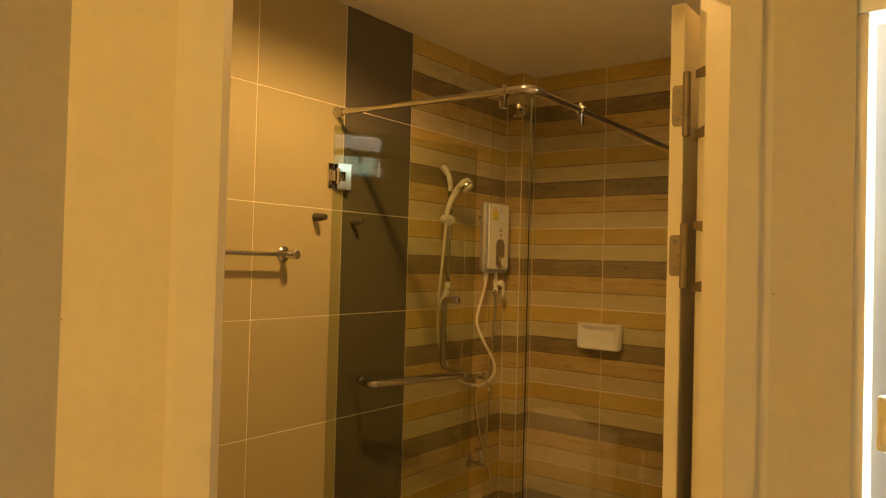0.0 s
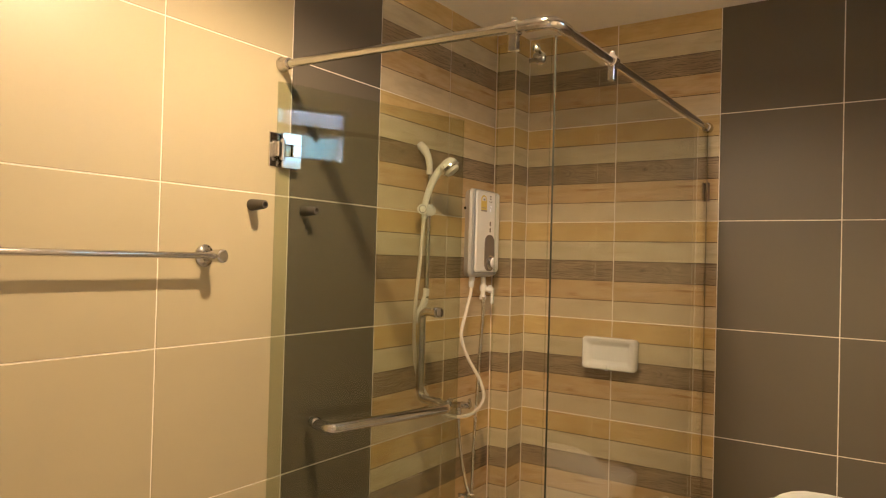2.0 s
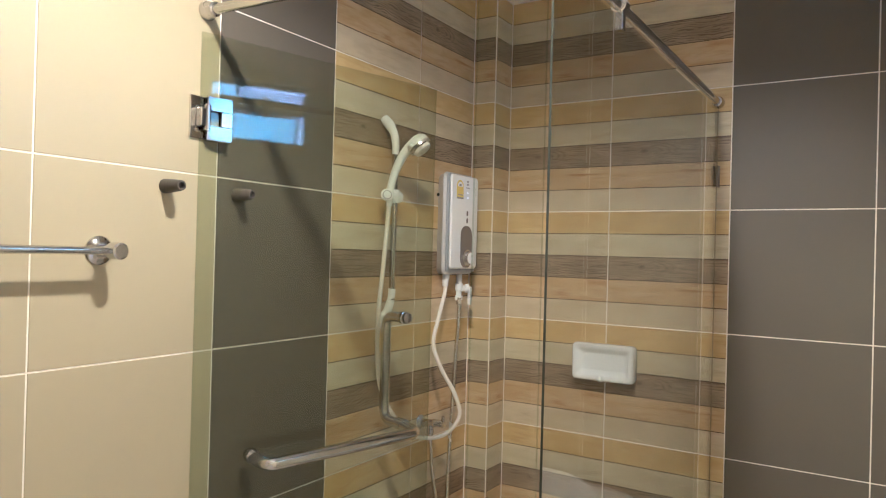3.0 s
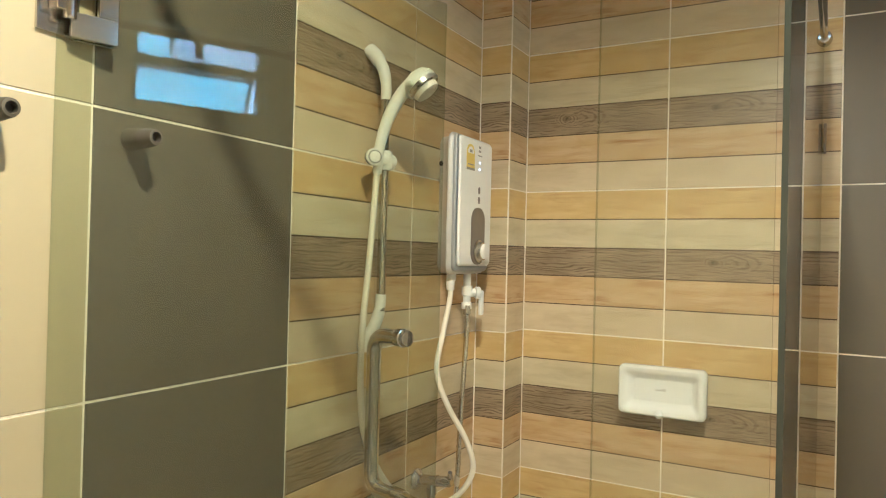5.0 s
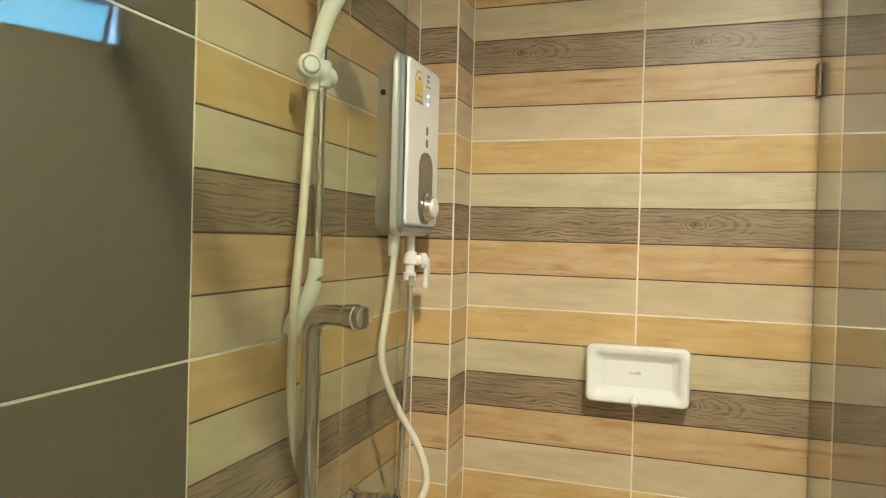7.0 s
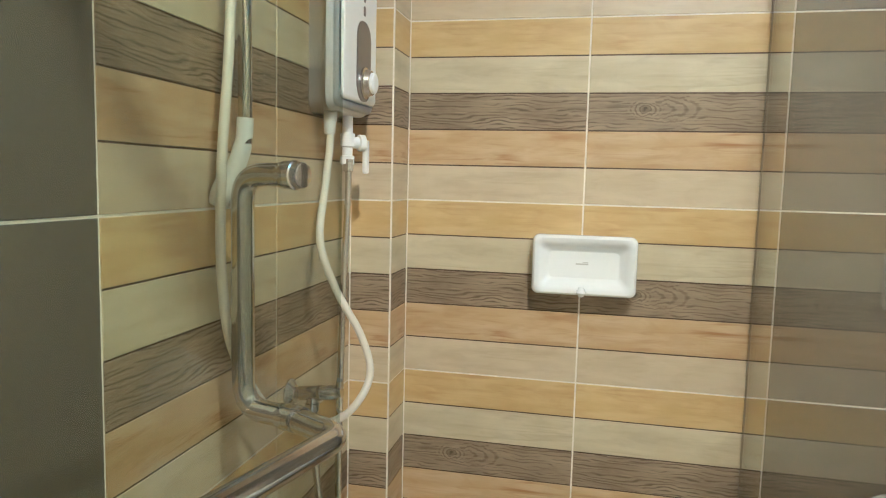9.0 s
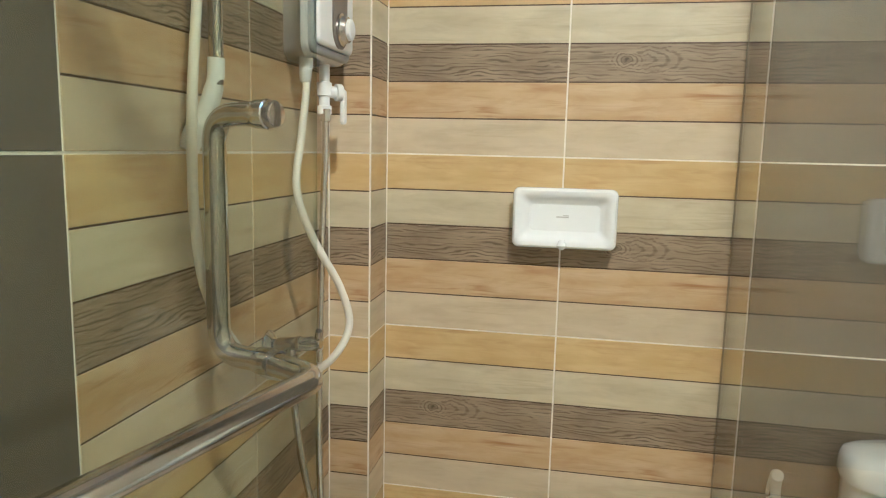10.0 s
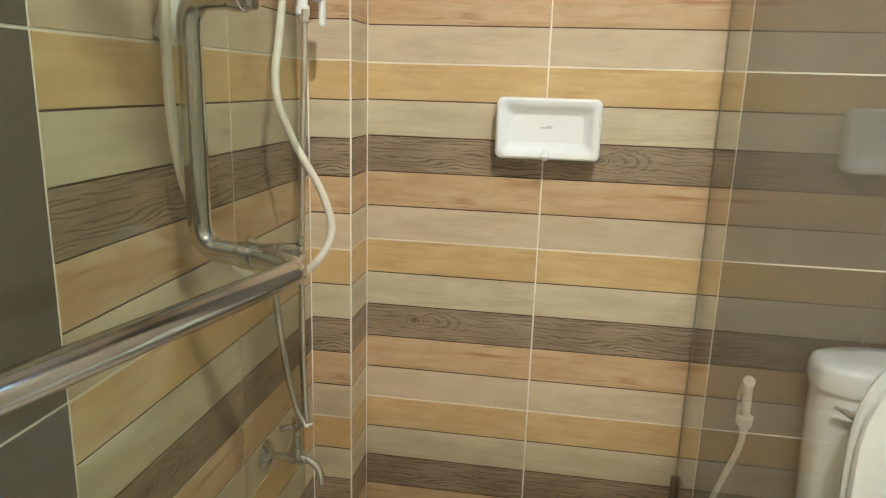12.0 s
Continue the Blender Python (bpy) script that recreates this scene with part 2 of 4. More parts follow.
lb.inputs["Emission Color"].default_value, lb.inputs["Emission Strength"].default_value = (0.75, 0.88, 1.0, 1), 3.0
M_BULB, bt, bb = tree_of("diffuser")
bb.inputs["Emission Color"].default_value, bb.inputs["Emission Strength"].default_value = (1.0, 0.66, 0.32, 1), 3.0


# ---- shapes ----
def bm_box(x0, x1, y0, y1, z0, z1, bevel=0.0, seg=2):
    bm = bmesh.new()
    bmesh.ops.create_cube(bm, size=1)
    for v in bm.verts:
        v.co = Vector(((x0 + x1) / 2 + v.co.x * (x1 - x0), (y0 + y1) / 2 + v.co.y * (y1 - y0), (z0 + z1) / 2 + v.co.z * (z1 - z0)))
    if bevel:
        bmesh.ops.bevel(bm, geom=bm.edges[:], offset=bevel, segments=seg, profile=0.5, affect="EDGES", clamp_overlap=True)
    return bm


def bm_prism(outline, z0, z1):
    """An upright prism over a plan outline, counter-clockwise."""
    bm = bmesh.new()
    lo, hi = [bm.verts.new((x, y, z0)) for x, y in outline], [bm.verts.new((x, y, z1)) for x, y in outline]
    bm.faces.new(lo[::-1]), bm.faces.new(hi)
    n = len(outline)
    for i in range(n):
        bm.faces.new((lo[i], lo[(i + 1) % n], hi[(i + 1) % n], hi[i]))
    return bm


def smooth_path(points, steps=8):
    """A Catmull-Rom curve through the points."""
    p = [Vector(q) for q in points]
    p = [2 * p[0] - p[1], *p, 2 * p[-1] - p[-2]]
    out = []
    for i in range(1, len(p) - 2):
        a, b, c, d = p[i - 1:i + 3]
        for k in range(steps):
            u = k / steps
            out.append(0.5 * (2 * b + (c - a) * u + (2 * a - 5 * b + 4 * c - d) * u * u + (3 * b - a - 3 * c + d) * u ** 3))
    return out + [p[-2]]


def rounded_path(points, radius, steps=6):
    """Straight runs with arcs at the corners."""
    p = [Vector(q) for q in points]
    out = [p[0]]
    for a, b, c in zip(p, p[1:], p[2:]):
        r = min(radius, (a - b).length * 0.49, (c - b).length * 0.49)
        s, e = b + (a - b).normalized() * r, b + (c - b).normalized() * r
        for k in range(steps + 1):
            u = k / steps
            out.append(s * (1 - u) ** 2 + b * 2 * u * (1 - u) + e * u * u)
    return out + [p[-1]]


def bm_tube(path, radius, sides=14, ribs=0.0):
    """A closed tube along a path; radius may be a list. ribs: depth of a corrugation."""
    bm = bmesh.new()
    path = [Vector(q) for q in path]
    radii = list(radius) if isinstance(radius, (list, tuple)) else [radius] * len(path)
    side, rings = None, []
    for i, p in enumerate(path):
        way = (path[min(i + 1, len(path) - 1)] - path[max(i - 1, 0)]).normalized()
        if side is None:
            side = way.orthogonal().normalized()
        side = (side - way * side.dot(way)).normalized()
        up = way.cross(side)
        r = radii[i] - (ribs if i % 2 else 0.0)
        rings.append([bm.verts.new(p + (side * math.cos(a) + up * math.sin(a)) * r) for a in (2 * math.pi * k / sides for k in range(sides))])
    for a, b in zip(rings, rings[1:]):
        for k in range(sides):
            bm.faces.new((a[k], a[(k + 1) % sides], b[(k + 1) % sides], b[k]))
    bm.faces.new(rings[0][::-1]), bm.faces.new(rings[-1])
    for f in bm.faces:
        f.smooth = len(f.verts) == 4
    return bm


def bm_lathe(start, way, profile, sides=24):
    """Rings of (distance along way, radius) round an axis, closed at the ends."""
    way, start = Vector(way).normalized(), Vector(start)
    side = way.orthogonal().normalized()
    up = way.cross(side)
    bm = bmesh.new()
    rings = [[bm.verts.new(start + way * d + (side * math.cos(a) + up * math.sin(a)) * r) for a in (2 * math.pi * k / sides for k in range(sides))] for d, r in profile]
    for a, b in zip(rings, rings[1:]):
        for k in range(sides):
            bm.faces.new((a[k], a[(k + 1) % sides], b[(k + 1) % sides], b[k]))
    bm.faces.new(rings[0][::-1]), bm.faces.new(rings[-1])
    for f in bm.faces:
        f.smooth = len(f.verts) == 4
    return bm


def bm_loft(rings):
    """Skin over closed rings of points, capped at both ends."""
    bm = bmesh.new()
    rows = [[bm.verts.new(p) for p in ring] for ring in rings]
    n = len(rows[0])
    for a, b in zip(rows, rows[1:]):
        for k in range(n):
            bm.faces.new((a[k], a[(k + 1) % n], b[(k + 1) % n], b[k]))
    bm.faces.new(rows[0][::-1]), bm.faces.new(rows[-1])
    for f in bm.faces:
        f.smooth = len(f.verts) == 4
    return bm


def joined(*bms):
    out = bmesh.new()
    for bm in bms:
        me = bpy.data.meshes.new("join")
        bm.to_mesh(me)
        bm.free()
        out.from_mesh(me)
        bpy.data.meshes.remove(me)
    return out


def mesh_of(name, bm, mats, base=(0, 0, 0), smooth=False):
    bmesh.ops.translate(bm, verts=bm.verts[:], vec=-Vector(base))
    bmesh.ops.recalc_face_normals(bm, faces=bm.faces[:])
    for e in bm.edges:
        if len(e.link_faces) == 2 and e.calc_face_angle(0.0) > 0.75:
            e.smooth = False
    me = bpy.data.meshes.new(name)
    if smooth:
        for f in bm.faces:
            f.smooth = True
    bm.to_mesh(me)
    bm.free()
    for m in mats if isinstance(mats, (list, tuple)) else [mats]:
        me.materials.append(m)
    return me


def thing(name, base, label, category, group=""):
    ob = new(name)
    ob.empty_display_size = 0.05
    ob.location = base
    return tagged(ob, label, category, group)


def part(name, bm, material, parent, label="", smooth=False):
    """One mesh under a thing or a part, given in world coordinates."""
    root = parent
    while root.parent:
        root = root.parent
    ob = new(name, mesh_of(name, bm, material, root.location, smooth))
    ob.parent = parent
    return tagged(ob, label)


def structure(name, bm, material, label):
    return tagged(new(name, mesh_of(name, bm, material)), label, kind="structure")


# ---- the rooms ----
WX, EX, NY = -0.492, 1.2, 0.0        # bathroom: west and east faces, north face
R2 = math.sqrt(0.5)


def diag(e, n):
    """Plan point from the slanted wall's own axes: e along it, n into the bathroom."""
    return ((e - n) * R2, (e + n) * R2)


def slab(e0, e1, n0, n1, z0, z1):
    return bm_prism([diag(e0, n0), diag(e1, n0), diag(e1, n1), diag(e0, n1)], z0, z1)


N_IN, N_OUT = -2.24, -2.34
REC = 0.0016
wall_north = structure("wall_north", bm_box(WX - 0.1, EX + 0.11, REC, 0.11, 0, CEIL), M_GROUT, "tiled north bathroom wall, cream grout joints")
wall_west = structure("wall_west", bm_box(WX - 0.11, WX - REC, -3.2, 0.0, 0, CEIL), M_GROUT, "tiled west bathroom wall, cream grout joints")
PX, PY = -0.399, -0.126              # boxed-in pipe corner
pillar = structure("wall_pipe_casing", joined(bm_box(WX - 0.02, PX - REC, PY + REC, 0.05, 0, CEIL), bm_box(PX - 0.0026, PX + 0.0006, PY - 0.0006, PY + 0.0026, 0.001, CEIL - 0.001)), M_GROUT, "tiled pipe casing in the shower corner")
W0, W1, WZ0, WZ1 = -1.020, -0.522, 2.140, 2.440   # window opening in the east wall
wall_east = structure("wall_east", joined(
    bm_box(EX, EX + 0.11, -1.99, W0, 0, CEIL), bm_box(EX, EX + 0.11, W1, 0.0, 0, CEIL),
    bm_box(EX, EX + 0.11, W0, W1, 0, WZ0), bm_box(EX, EX + 0.11, W0, W1, WZ1, CEIL)), M_CREAM, "beige east bathroom wall with a high window")
wall_south = structure("wall_south", bm_box(WX - 0.1, 0.42, -3.2, -3.1, 0, CEIL), M_CREAM, "plain beige south bathroom wall")
wall_diag = structure("wall_diagonal", joined(
    slab(-1.72, -1.467, N_OUT, N_IN, 0, CEIL), slab(-0.637, -0.506, N_OUT, N_IN, 0, CEIL), slab(-1.467, -0.637, N_OUT, N_IN, 2.10, CEIL)),
    M_WALL, "slanted cream painted wall with the bathroom doorway")
wall_hall = structure("wall_hall", bm_box(0.41, 0.526, -5.2, -2.75, 0, CEIL), M_WALL, "cream painted wall beside the bathroom door")
wall_bed_s = structure("wall_bedroom_south", bm_box(0.42, 4.2, -5.3, -5.2, 0, CEIL), M_WALL, "plain cream bedroom wall")
wall_bed_e = structure("wall_bedroom_east", bm_box(4.1, 4.2, -5.2, -2.022, 0, CEIL), M_WALL, "plain cream bedroom wall")
wall_bed_n = structure("wall_bedroom_north", joined(
    bm_box(1.22, 1.287, -2.022, -1.907, 0, CEIL), bm_box(1.287, 3.0, -2.022, -1.907, 2.04, CEIL), bm_box(3.0, 4.2, -2.022, -1.907, 0, CEIL)),
    M_WALL, "cream bedroom wall with a glazed balcony door")
ceiling = structure("ceiling", joined(
    bm_box(WX - 0.1, 1.31, -3.2, 0.1, CEIL, CEIL + 0.1), bm_box(1.31, 4.2, -5.3, -1.84, CEIL, CEIL + 0.1), bm_box(0.41, 1.31, -5.3, -3.2, CEIL, CEIL + 0.1)),
    M_CEIL, "plain cream painted ceiling")
floor = structure("floor", joined(bm_box(WX - 0.1, 1.31, -5.3, 0.1, -0.1, 0.0), bm_box(1.31, 4.2, -5.3, -1.84, -0.1, 0.0)), M_FLOOR, "grey-brown tiled floor")
ground = structure("ground", bm_box(1.32, 400.0, -1.83, 400.0, -0.2, -0.06), M_CONCRETE, "grey concrete balcony and ground outside")

# door frame
frame_ob = structure("door_frame", joined(
    slab(-1.467, -1.422, N_OUT, N_IN + 0.004, 0, 2.10), slab(-1.424, -1.409, N_OUT, -2.282, 0, 2.055),
    slab(-0.697, -0.637, N_OUT, N_IN + 0.004, 0, 2.10), slab(-0.711, -0.695, N_OUT, -2.282, 0, 2.055),
    slab(-1.422, -0.697, N_OUT, N_IN + 0.004, 2.055, 2.10)), M_FRAME, "cream painted bathroom door frame")
casing = structure("trim", joined(
    slab(-1.455, -1.407, N_OUT - 0.012, N_OUT - 0.001, 0, 2.10), slab(-0.712, -0.664, N_OUT - 0.012, N_OUT - 0.001, 0, 2.10),
    slab(-1.455, -0.664, N_OUT - 0.012, N_OUT - 0.001, 2.049, 2.10)), M_FRAME, "cream door casing on the slanted wall")

# bathroom door leaf, standing open along the east wall
door_1 = thing("door_1", (1.057, -2.071, 0.0), "cream painted bathroom door standing open against the wall", "door")
door_1["kind"] = "structure"
part("leaf", bm_box(1.041, 1.064, -2.071, -1.365, 0.008, 2.042, 0.0015, 1), M_FRAME, door_1)
for hz in (1.874, 1.632):
    hinge = part("hinge", bm_lathe((1.0715, -2.0805, hz - 0.052), (0, 0, 1), [(0, 0.004), (0.001, 0.0062), (0.033, 0.0062), (0.0335, 0.0052), (0.0345, 0.0062), (0.069, 0.0062), (0.0695, 0.0052), (0.0705, 0.0062), (0.103, 0.0062), (0.104, 0.004)], 14), M_BRONZE, door_1, "dull tan metal flush hinge")
    outline = bmesh.new()
    ring = [(1.0695, hz - 0.030), (1.0695, hz + 0.030), (1.062, hz + 0.033), (1.049, hz + 0.033), (1.046, hz + 0.029), (1.046, hz - 0.029), (1.049, hz - 0.033), (1.061, hz - 0.033), (1.065, hz - 0.027)]
    f = outline.faces.new([outline.verts.new((x, -2.0712, z)) for x, z in ring])
    ext = bmesh.ops.extrude_face_region(outline, geom=[f])
    bmesh.ops.translate(outline, verts=[v for v in ext["geom"] if isinstance(v, bmesh.types.BMVert)], vec=(0, -0.0022, 0))
    part("door_plate", outline, M_BRONZE, hinge)
    for s in (-1, 1):
        tab = slab(-0.7005, -0.6975, -2.279, -2.231, hz + s * 0.045 - 0.011, hz + s * 0.045 + 0.009)
        mid = sum((v.co.x for v in tab.verts), 0.0) / len(tab.verts)
        for v in tab.verts:
            if v.co.x < mid and (v.co.z - hz - s * 0.045) * s < 0:
                v.co.z += s * 0.008
        part("frame_plate", tab, M_BRONZE, hinge)
    for sx, sz in ((1.055, 0.022), (1.055, -0.022), (1.061, 0.0)):
        part("screw", bm_lathe((sx, -2.0732, hz + sz), (0, -1, 0), [(0, 0.0038), (0.0006, 0.0034), (0.0008, 0.001)], 10), M_DARKTRIM, hinge)

# balcony door
slider = thing("door_2", (2.2, -1.967, 0.0), "white aluminium sliding balcony door with clear glass", "sliding door")
slider["kind"] = "structure"
part("frame", joined(bm_box(1.289, 3.0, -1.997, -1.927, 2.0, 2.04), bm_box(1.289, 3.0, -1.997, -1.927, 0.0, 0.03), bm_box(2.965, 3.0, -1.997, -1.927, 0.03, 2.0)), M_ALU, slider)
for a, b, y in ((1.358, 2.22, -1.972), (2.16, 2.965, -1.942)):
    sash = part("sash", joined(bm_box(a, a + 0.055, y - 0.014, y + 0.014, 0.03, 2.0), bm_box(b - 0.055, b, y - 0.014, y + 0.014, 0.03, 2.0), bm_box(a + 0.055, b - 0.055, y - 0.014, y + 0.014, 0.03, 0.10), bm_box(a + 0.055, b - 0.055, y - 0.014, y + 0.014, 1.94, 2.0)), M_ALU, slider)
    pane = part("pane", bm_box(a + 0.055, b - 0.055, y - 0.003, y + 0.003, 0.10, 1.94), M_PANE, sash)
part("latch", joined(bm_box(1.328, 1.350, -2.012, -1.986, 1.355, 1.435, 0.006), bm_box(1.334, 1.343, -2.029, -2.007, 1.37, 1.40, 0.003)), M_FRAME, slider, "cream plastic latch")


# ---- window in the east wall ----
def build_window():
    w = thing("window_1", (EX + 0.05, (W0 + W1) / 2, WZ0), "small white aluminium window with louvre top and tilted lower sash", "window")
    w["kind"] = "structure"
    a, b = EX + 0.055, EX + 0.10
    mid = WZ0 + 0.176
    part("window_frame", joined(bm_box(a, b, W0 + 0.001, W0 + 0.022, WZ0 + 0.001, WZ1 - 0.001), bm_box(a, b, W1 - 0.022, W1 - 0.001, WZ0 + 0.001, WZ1 - 0.001),
         bm_box(a, b, W0 + 0.022, W1 - 0.022, WZ0 + 0.001, WZ0 + 0.018), bm_box(a, b, W0 + 0.022, W1 - 0.022, WZ1 - 0.018, WZ1 - 0.001),
         bm_box(a, b, W0 + 0.022, W1 - 0.022, mid - 0.012, mid + 0.012)), M_ALU, w)
    split = W0 + 0.15
    part("mullion", bm_box(a + 0.006, b - 0.006, split - 0.009, split, mid + 0.012, WZ1 - 0.018), M_ALU, w)
    part("upper_pane", bm_box((a + b) / 2 - 0.002, (a + b) / 2 + 0.002, W0 + 0.022, split - 0.009, mid + 0.012, WZ1 - 0.018), M_TINT, w)
    for k in range(6):
        z = mid + 0.022 + k * 0.0125
        s = bm_box(a + 0.014, b - 0.014, split, W1 - 0.022, z, z + 0.002)
        bmesh.ops.rotate(s, verts=s.verts[:], cent=((a + b) / 2, 0, z), matrix=Matrix.Rotation(radians(-28), 3, "Y"))
        part("slat", s, M_ALU, w)
    sash = joined(bm_box(a + 0.05, a + 0.075, W0 + 0.024, W0 + 0.036, WZ0 + 0.002, mid - 0.012), bm_box(a + 0.05, a + 0.075, W1 - 0.036, W1 - 0.024, WZ0 + 0.002, mid - 0.012),
                  bm_box(a + 0.05, a + 0.075, W0 + 0.036, W1 - 0.036, WZ0 + 0.002, WZ0 + 0.014), bm_box(a + 0.05, a + 0.075, W0 + 0.036, W1 - 0.036, mid - 0.024, mid - 0.012))
    glass = bm_box(a + 0.060, a + 0.064, W0 + 0.036, W1 - 0.036, WZ0 + 0.014, mid - 0.024)
    turn = Matrix.Rotation(radians(-32), 3, "Y")
    for bm in (sash, glass):
        bmesh.ops.rotate(bm, verts=bm.verts[:], cent=(a + 0.055, 0, mid - 0.012), matrix=turn)
    so = part("sash", sash, M_ALU, w, "white awning sash, tilted outwards")
    part("pane", glass, M_TINT, so)
    part("catch", joined(bm_box(a - 0.022, a + 0.002, (W0 + W1) / 2 - 0.012, (W0 + W1) / 2 + 0.012, mid - 0.024, mid + 0.014, 0.004)), M_DARKTRIM, w, "dark catch")
    part("window_sill", bm_box(EX + 0.002, a, W0 + 0.001, W1 - 0.001, WZ0, WZ0 + 0.006), M_ALU, w)


build_window()


# ---- ceiling light ----
light = thing("ceiling_light", (*LAMP, CEIL), "round recessed warm white ceiling downlight", "ceiling light")
part("frame", bm_lathe((*LAMP, CEIL - 0.0005), (0, 0, -1), [(0, 0.075), (0.004, 0.074), (0.006, 0.068), (0.004, 0.060), (0.001, 0.058)], 32), M_WHITE, light)
part("diffuser", bm_lathe((*LAMP, CEIL - 0.0022), (0, 0, -1), [(0, 0.057), (0.0008, 0.055)], 32), M_BULB, light)
# Out-of-view base, added only to go with the bedroom fill light.
fill_mount = thing("ceiling_light", (0.72, -4.85, CEIL), "round white lamp base, added unseen above the bedroom fill", "ceiling light")
part("base", bm_lathe((0.72, -4.85, CEIL), (0, 0, -1), [(0, 0.10), (0.02, 0.10), (0.024, 0.09)], 28), M_WHITE, fill_mount)


# ---- shower glass ----
DA = radians(14)
DU, DN = Vector((math.sin(DA), math.cos(DA), 0)), Vector((math.cos(DA), -math.sin(DA), 0))
DH = Vector((-0.474, -1.300, 0))


def on_door(along, off, z):
    """A place on the opened glass door: metres from its hinge line, from its plane (positive to the room), and up."""
    p = DH + DU * along + DN * off
    return Vector((p.x, p.y, z))


def door_box(a0, a1, o0, o1, z0, z1, bevel=0.0):
    bm = bm_box(a0, a1, o0, o1, z0, z1, bevel)
    for v in bm.verts:
        v.co = on_door(v.co.x, v.co.y, v.co.z)
    return bm


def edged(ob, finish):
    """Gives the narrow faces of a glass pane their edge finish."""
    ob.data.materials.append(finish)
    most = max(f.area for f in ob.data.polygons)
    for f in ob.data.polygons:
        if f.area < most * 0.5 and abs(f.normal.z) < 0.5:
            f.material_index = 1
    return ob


def glass_door():
    d = thing("glass_door", on_door(0.3, 0, 0.012), "clear frameless glass shower door, swung open inwards", "shower door")
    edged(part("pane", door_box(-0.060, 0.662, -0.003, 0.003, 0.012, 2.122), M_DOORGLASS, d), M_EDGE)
    zc = 1.928
    h = part("hinge", joined(bm_box(WX + 0.0005, WX + 0.006, -1.386, -1.330, zc - 0.048, zc + 0.048, 0.0015), bm_box(WX + 0.006, WX + 0.026, -1.372, -1.345, zc - 0.021, zc + 0.021, 0.002)), M_CHROME, d, "polished chrome glass hinge")
    part("pin", bm_lathe((WX + 0.022, -1.353, zc - 0.030), (0, 0, 1), [(0, 0.006), (0.002, 0.008), (0.058, 0.008), (0.060, 0.006)], 16), M_CHROME, h)
    for o0, o1 in ((0.0045, 0.013), (-0.013, -0.0045)):
        part("clamp", joined(door_box(-0.048, 0.012, o0, o1, zc + 0.017, zc + 0.050, 0.0015), door_box(-0.048, 0.012, o0, o1, zc - 0.050, zc - 0.017, 0.0015), door_box(-0.014, 0.012, o0, o1, zc - 0.017, zc + 0.017, 0.0015)), M_CHROME, h)
    # pull handle on the far side, towel rail on the near side, one bolt between them
    za, zb, al = 1.449, 1.144, 0.559
    pull = part("pull_handle", bm_tube(rounded_path([on_door(al, -0.0035, za), on_door(al, -0.078, za), on_door(al, -0.078, zb), on_door(al, -0.0035, zb)], 0.052, 8), 0.0148, 20), M_CHROME, d, "chrome D-shaped pull handle")
    for z in (za, zb):
        part("collar", bm_lathe(on_door(al, -0.0031, z), -DN, [(0, 0.0172), (0.006, 0.0176), (0.008, 0.0164), (0.013, 0.0160)], 22), M_CHROME, pull)
    part("cap", bm_lathe(on_door(al, 0.0031, za), DN, [(0, 0.0182), (0.004, 0.0182), (0.005, 0.0160), (0.014, 0.0160), (0.0165, 0.0145), (0.0175, 0.010), (0.0178, 0.003)], 26), M_CHROME, pull)
    rail = part("towel_rail", bm_tube(rounded_path([on_door(al, 0.0035, zb), on_door(al - 0.014, 0.084, zb - 0.004), on_door(0.085, 0.090, zb - 0.004), on_door(0.085, 0.008, zb - 0.004)], 0.024, 8), 0.0155, 20), M_CHROME, d, "chrome towel rail on the glass")
    for a in (al, 0.085):
        part("collar", bm_lathe(on_door(a, 0.0031, zb), DN, [(0, 0.0172), (0.007, 0.0176), (0.009, 0.0168), (0.016, 0.0164)], 22), M_CHROME, rail)
    for z in (za, zb):
        part("grommet", bm_lathe(on_door(al, -0.0034, z), DN, [(0, 0.0172), (0.0068, 0.0172)], 22), M_CHROME, pull)
    part("bolt", bm_lathe(on_door(0.085, -0.0045, zb), -DN, [(0, 0.013), (0.006, 0.012), (0.007, 0.004)], 18), M_CHROME, rail)


glass_door()
BZ = 2.156
enclosure = thing("shower_screen", (0.36, -0.65, 0.012), "fixed clear glass shower screen with a short return", "shower screen")
side = part("side_pane", bm_prism([(0.3445, -1.322), (0.3490, -1.322), (0.360, -0.004), (0.354, -0.004)], 0.012, 2.128), M_GLASS, enclosure)
ret = part("return_pane", bm_box(0.209, 0.341, -1.331, -1.325, 0.012, 2.128), M_GLASS, enclosure)
# The side pane's bare glass edge gets its dark look from a painted near-black.
edged(side, M_EDGE_DARK)
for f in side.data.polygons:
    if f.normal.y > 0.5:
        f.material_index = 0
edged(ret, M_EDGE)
part("seal", bm_box(0.3555, 0.3590, -0.0038, -0.0005, 0.012, 2.128), M_BRONZE, enclosure, "thin brown silicone seam at the wall")
for z in (1.908, 0.437):
    part("wall_bracket", joined(bm_box(0.3465, 0.3525, -0.032, -0.0005, z - 0.034, z + 0.034, 0.001), bm_box(0.362, 0.368, -0.032, -0.0005, z - 0.034, z + 0.034, 0.001)), M_BRONZE, enclosure, "dark metal wall bracket")
clip = part("knob", bm_lathe((0.300, -1.3235, 2.090), (0, 1, 0), [(0, 0.008), (0.010, 0.008), (0.011, 0.013), (0.020, 0.015), (0.026, 0.013), (0.028, 0.005)], 20), M_CHROME, enclosure, "small chrome knob")
